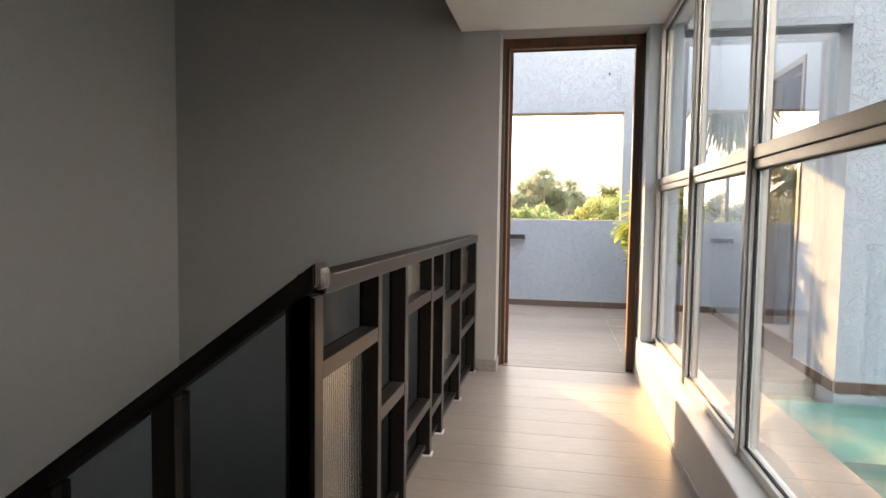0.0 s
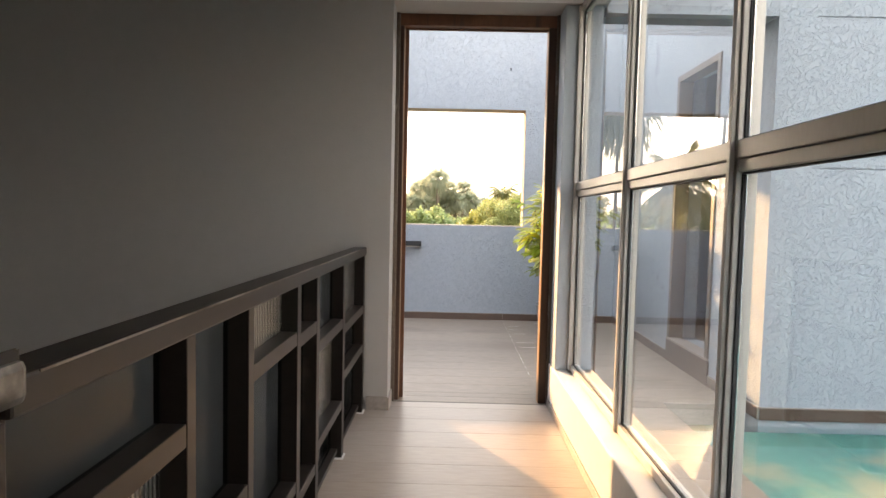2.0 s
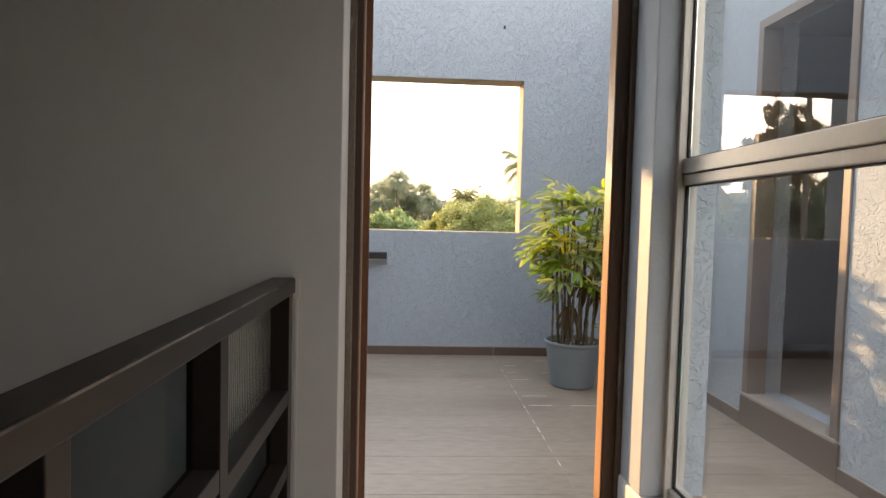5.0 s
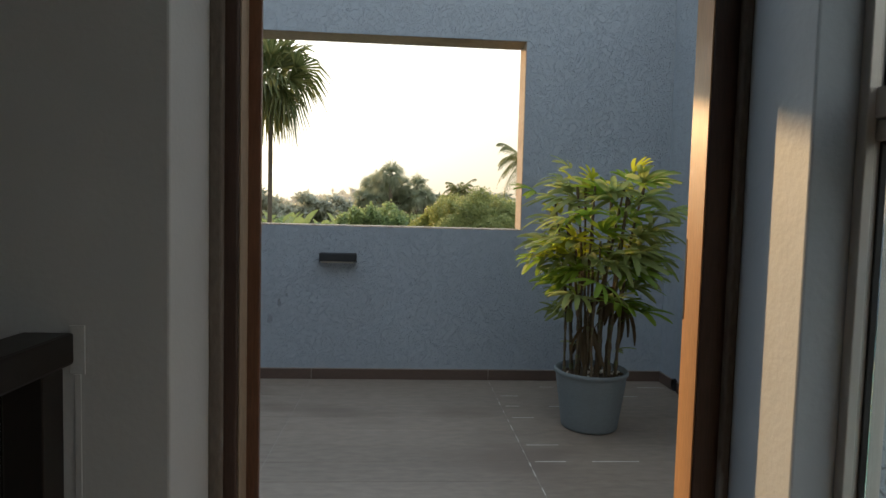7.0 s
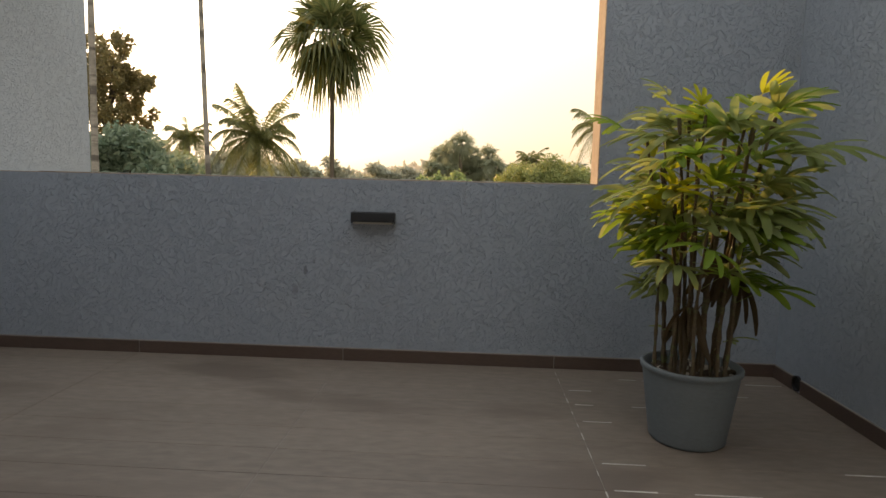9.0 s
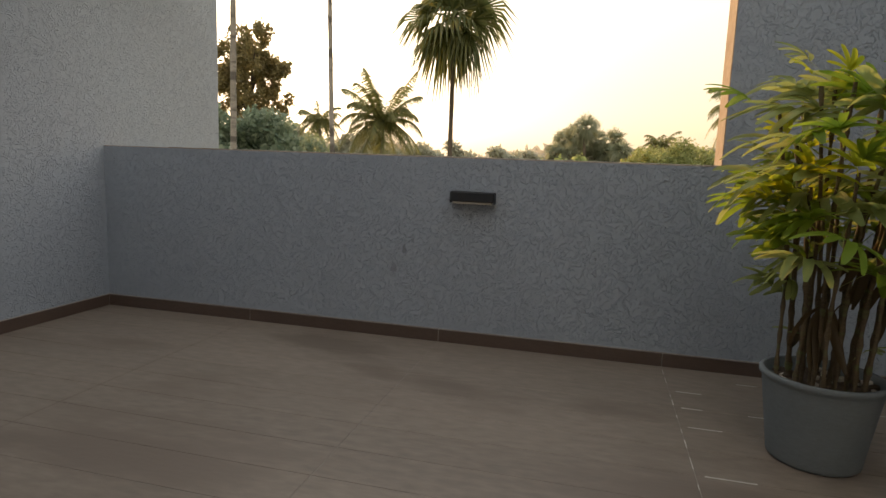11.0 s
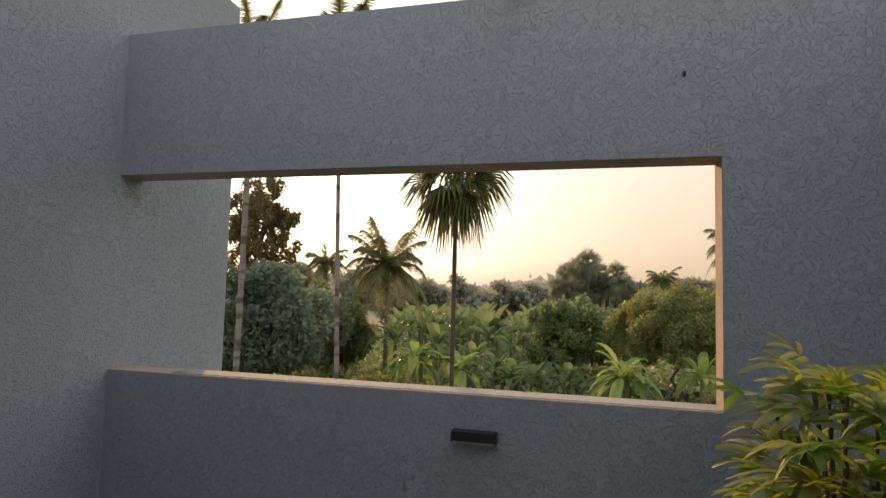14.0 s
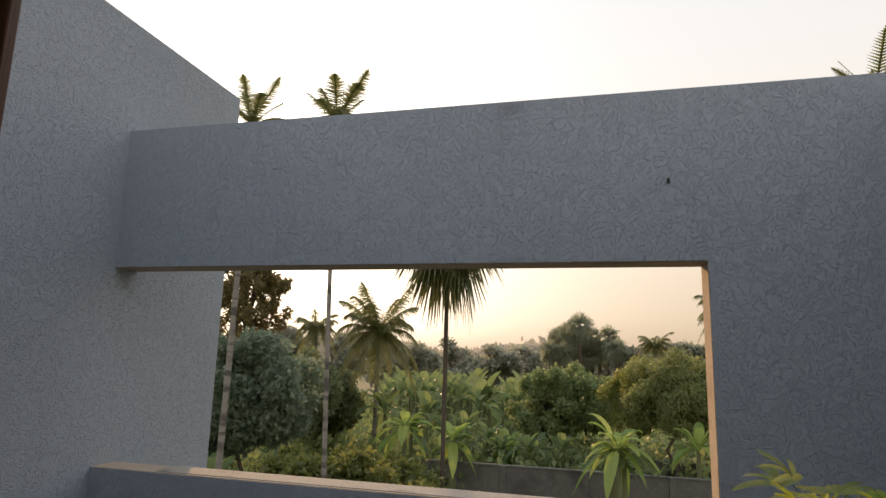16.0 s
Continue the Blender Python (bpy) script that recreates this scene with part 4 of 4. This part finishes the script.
def banana(at, size, label, seed, n=9, mat=None, ground=GROUND, rise0=2.6):
    rnd = random.Random(seed)
    size = size * 0.95
    top = empty("banana_plant", at.x, at.y, ground, label, "banana plant", group="banana plants")
    bm = bmesh.new()
    tube(bm, [(at.x, at.y, ground + (at.z - ground) * k / 5) for k in range(6)], [0.12 * (1 - 0.1 * k) for k in range(6)], 9)
    part("stem", bm, STEM, top, smooth=True)
    verts, faces = [], []
    for k in range(n):
        yaw, rise = k * 2.4 + rnd.uniform(-0.4, 0.4), rise0 - 2.5 * (k / n) ** 1.3 + rnd.uniform(-0.3, 0.3)
        d = Vector((math.cos(yaw), math.sin(yaw), 0))
        ln = size * rnd.uniform(0.75, 1.3)
        flat = 1.0 / math.sqrt(1 + rise * rise * 0.5)
        pts = [at + d * ln * u * flat + Vector((0, 0, ln * flat * (rise * u - 0.95 * u * u))) for u in (0, 0.18, 0.25, 0.4, 0.55, 0.7, 0.85, 1.0)]
        strip(verts, faces, pts, [ln * f for f in (0.014, 0.02, 0.085, 0.13, 0.14, 0.13, 0.09, 0.01)], Vector((0.02, 0.01, 1)))
    child("leaves", mesh_from("leaves", verts, faces, mat or BANANA), top)


feather_palm("areca_palm", spot(25.6, 12, 0.39, 1.67), 0.95, "very tall slim areca palm with a pale ringed trunk", 3, n=16, trunk=0.043, droop=0.9, lean=-0.3, spread=0.42, hang=0.35, blade=0.7, fall=2.0, start=1.9, leaflets=26)
feather_palm("areca_palm", spot(33.6, 12.5, 0.37, 1.67), 0.85, "very tall slim areca palm beside the dense tree", 4, n=14, trunk=0.055, droop=0.8, lean=0.1, spread=0.42, hang=0.3, blade=0.7, fall=2.0, start=1.9, leaflets=26)
feather_palm("areca_palm", spot(-22.9, 12, 0.383, 1.67), 0.6, "tall areca palm whose tip shows over the wall", 6, n=7, trunk=0.05, droop=0.3, spread=0.5, hang=0.15, blade=0.75, fall=1.4, start=2.0, leaflets=22)
fan_palm("fan_palm", spot(14.1, 14, 0.207), 1.58, "slim fan palm with a shaggy dark crown", 7, trunk=0.05)
feather_palm("coconut_palm", spot(20.4, 26, 0.05), 2.3, "coconut palm with arching feathery fronds", 8, n=38, trunk=0.085, start=1.6, fall=2.15, blade=0.6, spread=0.33, droop=0.95, leaflets=54)
feather_palm("date_palm", spot(26.2, 33, 0.05), 1.6, "small bushy palm behind the coconut palm", 9, n=40, trunk=0.1)
feather_palm("coconut_palm", spot(-11.3, 32, 0.083), 2.2, "coconut palm half hidden by the wall's jamb", 10, n=22, trunk=0.14)
feather_palm("date_palm", spot(-5.0, 42, 0.034), 1.5, "small palm rising over the hedge trees", 11, n=34, trunk=0.16)
for k, (az, sl, sz) in enumerate(((1.55, 0.058, 1.75), (2.55, 0.047, 1.6), (3.4, 0.038, 1.7), (4.2, 0.016, 1.5), (0.5, 0.04, 1.5), (-1.0, 0.040, 1.7), (-1.75, 0.022, 1.45), (-0.2, 0.02, 1.6), (2.0, 0.025, 1.7), (3.0, 0.014, 1.7), (0.9, 0.012, 1.6))):
    fan_palm("palmyra_palm", spot(az, 58 + 2.0 * (k % 3), sl, 1.45), sz, "distant palmyra palm in a dense group, leaf colour paled for haze", 20 + k, n=34, trunk=0.16, mat=FAR_PALM)["group"] = "palmyra palms"

leafy_tree("broadleaf_tree", spot(32.5, 24, 0.1), (1.8, 1.6, 2.4), TREE_BROWN, 17000, 0.13, "tall loose broadleaf tree in front of the low sun", 31, 110, gather=0.125)
leafy_tree("broadleaf_tree", spot(32.5, 18, -0.06), (2.3, 1.8, 2.0), TREE_BLUE, 26000, 0.17, "dense dark bluish-green tree", 32, 60)
leafy_tree("broadleaf_tree", spot(28.0, 24, -0.045), (1.8, 1.8, 1.9), TREE_DARK, 20000, 0.16, "dense dark green tree behind the palms", 33, 50)
leafy_tree("broadleaf_tree", spot(24.5, 27, -0.065), (1.7, 1.7, 1.8), TREE_DARK, 18000, 0.16, "dense dark green tree behind the palms", 34, 50)
leafy_tree("broadleaf_tree", spot(4.6, 27, -0.060), (1.5, 1.5, 1.6), TREE_MID, 20000, 0.15, "low bushy green tree behind the garden wall", 35, 50)
leafy_tree("broadleaf_tree", spot(1.6, 28, -0.055), (1.6, 1.6, 1.7), TREE_MID, 20000, 0.15, "low bushy green tree behind the garden wall", 36, 50)
leafy_tree("broadleaf_tree", spot(-2.9, 25, -0.040), (1.3, 1.3, 1.6), TREE_YELLOW, 20000, 0.10, "yellow-green rounded tree behind the wall", 37, 60)
leafy_tree("broadleaf_tree", spot(-6.3, 24, -0.035), (1.8, 1.6, 1.7), TREE_OLIVE, 30000, 0.10, "olive-green dense tree by the garden wall", 38, 70)
leafy_tree("broadleaf_tree", spot(-10.5, 25, -0.04), (2.0, 1.6, 1.8), TREE_OLIVE, 16000, 0.13, "olive-green dense tree by the garden wall", 39, 50)
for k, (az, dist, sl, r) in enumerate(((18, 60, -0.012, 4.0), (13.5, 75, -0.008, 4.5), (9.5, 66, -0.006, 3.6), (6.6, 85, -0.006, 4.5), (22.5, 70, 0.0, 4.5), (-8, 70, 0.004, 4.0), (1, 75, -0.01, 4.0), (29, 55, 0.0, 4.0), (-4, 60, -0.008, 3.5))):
    leafy_tree("distant_tree", spot(az, dist, sl), (r, r * 0.8, r * 0.62), FAR_TREE, 7000, 0.5, "distant tree with haze mixed into its pale grey-green leaf colour", 50 + k, 40)["group"] = "distant trees"

for k, (az, dist, sl, sz) in enumerate(((17.6, 22, -0.118, 1.15), (-1.6, 19, -0.135, 1.25), (10.7, 27, -0.085, 1.8), (13.2, 21, -0.135, 1.1), (8.1, 24, -0.145, 1.2), (15.6, 25, -0.1, 1.3), (12.0, 23, -0.12, 1.1), (5.6, 24, -0.15, 1.0), (19.5, 25, -0.095, 1.3), (3.2, 24, -0.145, 1.0), (-8.2, 22, -0.13, 1.0), (34.0, 15, -0.2, 0.9), (17.0, 23, -0.125, 0.9), (12.6, 22, -0.14, 0.9), (8.7, 23.5, -0.15, 0.9), (-1.1, 19.6, -0.15, 0.9), (-2.1, 19.4, -0.148, 0.85), (6.4, 23, -0.145, 0.85), (10.0, 24, -0.135, 1.0))):
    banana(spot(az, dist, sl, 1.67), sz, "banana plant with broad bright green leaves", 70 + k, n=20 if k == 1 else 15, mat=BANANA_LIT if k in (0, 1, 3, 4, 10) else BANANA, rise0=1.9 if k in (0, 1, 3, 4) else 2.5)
for k in range(60):
    rnd = random.Random(200 + k)
    az, dist = rnd.uniform(6.5, 20), rnd.uniform(30, 50)
    banana(spot(az, dist, -0.068 + 0.0010 * (dist - 30) + rnd.uniform(-0.008, 0.006), 1.5), rnd.uniform(1.2, 1.7), "banana plant in the plantation behind the walls", 200 + k, n=9)
rs = np.random.default_rng(9)
hedge = empty("croton_hedge", -5.0, 16.3, GROUND, "low dense croton hedge with yellow-tinged leaves", "hedge")
cs = []
for k in range(90):
    az = rs.uniform(15.2, 29.5)
    p = spot(az, rs.uniform(12.5, 14.5), 0, 0.0)
    topz = -0.35 - 0.5 * max(0.0, (20 - az) / 5)
    cs.append((p.x, p.y, topz - 0.25 - 1.9 * rs.random() ** 1.5))
v, f = cloud_of_leaves(rs, cs, (0.38, 0.38, 0.30), 26000, 0.13)
child("foliage", quick_mesh("foliage", v, f, CROTON), hedge)
bm = bmesh.new()
for c in cs[::6]:
    tube(bm, [(c[0], c[1], GROUND), (c[0] + 0.05, c[1], (GROUND + c[2]) / 2), c], [0.03, 0.025, 0.01], 6)
part("stems", bm, BARK, hedge)
# low scrub over the plantation floor, and the wooded skyline
cs = [(*spot(rs.uniform(-16, 40), rs.uniform(22, 58), 0, 0).xy, GROUND + rs.uniform(0.1, 1.3)) for _ in range(900)]
v, f = cloud_of_leaves(rs, cs, (1.1, 1.1, 0.8), 90000, 0.32)
tagged(new("scrub", quick_mesh("scrub", v, f, TREE_MID)), "low green scrub on the plantation floor", "undergrowth", kind="stuff")
cs = []
for k in range(700):
    az, dist = rs.uniform(-45, 60), rs.uniform(150, 330)
    cs.append((*spot(az, dist, 0, 0).xy, GROUND + rs.uniform(0.5, 5.2 + 2.2 * math.sin(az * 0.35) + 0.011 * dist)))
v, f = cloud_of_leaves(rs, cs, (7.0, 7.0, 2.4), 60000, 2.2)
tagged(new("backdrop", quick_mesh("backdrop", v, f, HAZE_TREE)), "wooded skyline with haze put into its leaf colour", "woods", kind="structure")


# ---- floor planks, last ----
def planks(floor, mat, x_cuts, y0, y1, x0, x1, z, first, pitch=0.2, gap=0.0022):
    meshes = {}
    ys = [first + pitch * k for k in range(-60, 40)]
    ys = [y0] + [y for y in ys if y0 + 0.03 < y < y1 - 0.03] + [y1]
    xs = [x0] + [x for x in x_cuts if x0 + 0.03 < x < x1 - 0.03] + [x1]
    for a, b in zip(ys, ys[1:]):
        for p, q in zip(xs, xs[1:]):
            w, d = round(q - p - gap, 4), round(b - a - gap, 4)
            if (w, d) not in meshes:
                bm = bmesh.new()
                box(bm, -w / 2, w / 2, -d / 2, d / 2, -0.012, 0.0)
                bmesh.ops.bevel(bm, geom=[e for e in bm.edges if all(v.co.z > -0.001 for v in e.verts)], offset=0.0007, segments=1, affect="EDGES")
                meshes[(w, d)] = mesh_of("plank_tile", bm, mat)
            ob = new("plank_tile", meshes[(w, d)])
            ob.location = ((p + q) / 2, (a + b) / 2, z)
            ob.parent = floor
            ob.matrix_parent_inverse = floor.matrix_world.inverted()


fl = bpy.data.objects["floor"]
tf = bpy.data.objects["terrace_floor"]
cuts = [0.69 + 1.2 * k for k in range(-4, 6)]
planks(fl, TILE, [c + 0.3 for c in cuts if c < -1], -3.0, 4.165, RAIL - 0.09, CURB, FL, 3.255, 0.203, 0.0012)
planks(tf, TILE_OUT, cuts, OUT + 0.012, FAR, LEFT, RIGHT, TF, 6.575)
planks(tf, TILE_OUT, cuts, 4.178, OUT + 0.012, -0.25, CURB, TF, 4.575)
planks(tf, TILE_OUT, cuts, -1.0, OUT + 0.012, 0.87, 1.45, TF, 6.575)

# whitish grout smears along the joints round the pot
rnd = random.Random(41)
for k in range(-4, 3):
    y = 6.575 + 0.2 * k
    x = 0.72
    while x < 1.75:
        ln = rnd.uniform(0.05, 0.3)
        if rnd.random() < 0.6 and not (k in (-3, -2, -1) and x + ln > 0.93 and x < 1.33):
            boxes("grout_smear", GROUT_PALE, [(x, x + ln, y - rnd.uniform(0.001, 0.004), y + rnd.uniform(0.002, 0.006), TF - 0.004, TF + 0.0006)], tf, "whitish grout smear")
        x += ln + rnd.uniform(0.02, 0.2)
for k in range(16):
    y = 4.9 + 0.14 * k + rnd.uniform(-0.03, 0.03)
    boxes("grout_smear", GROUT_PALE, [(0.69 - rnd.uniform(0.001, 0.004), 0.69 + rnd.uniform(0.0, 0.003), y, y + rnd.uniform(0.02, 0.09), TF - 0.004, TF + 0.0006)], tf, "whitish grout smear")
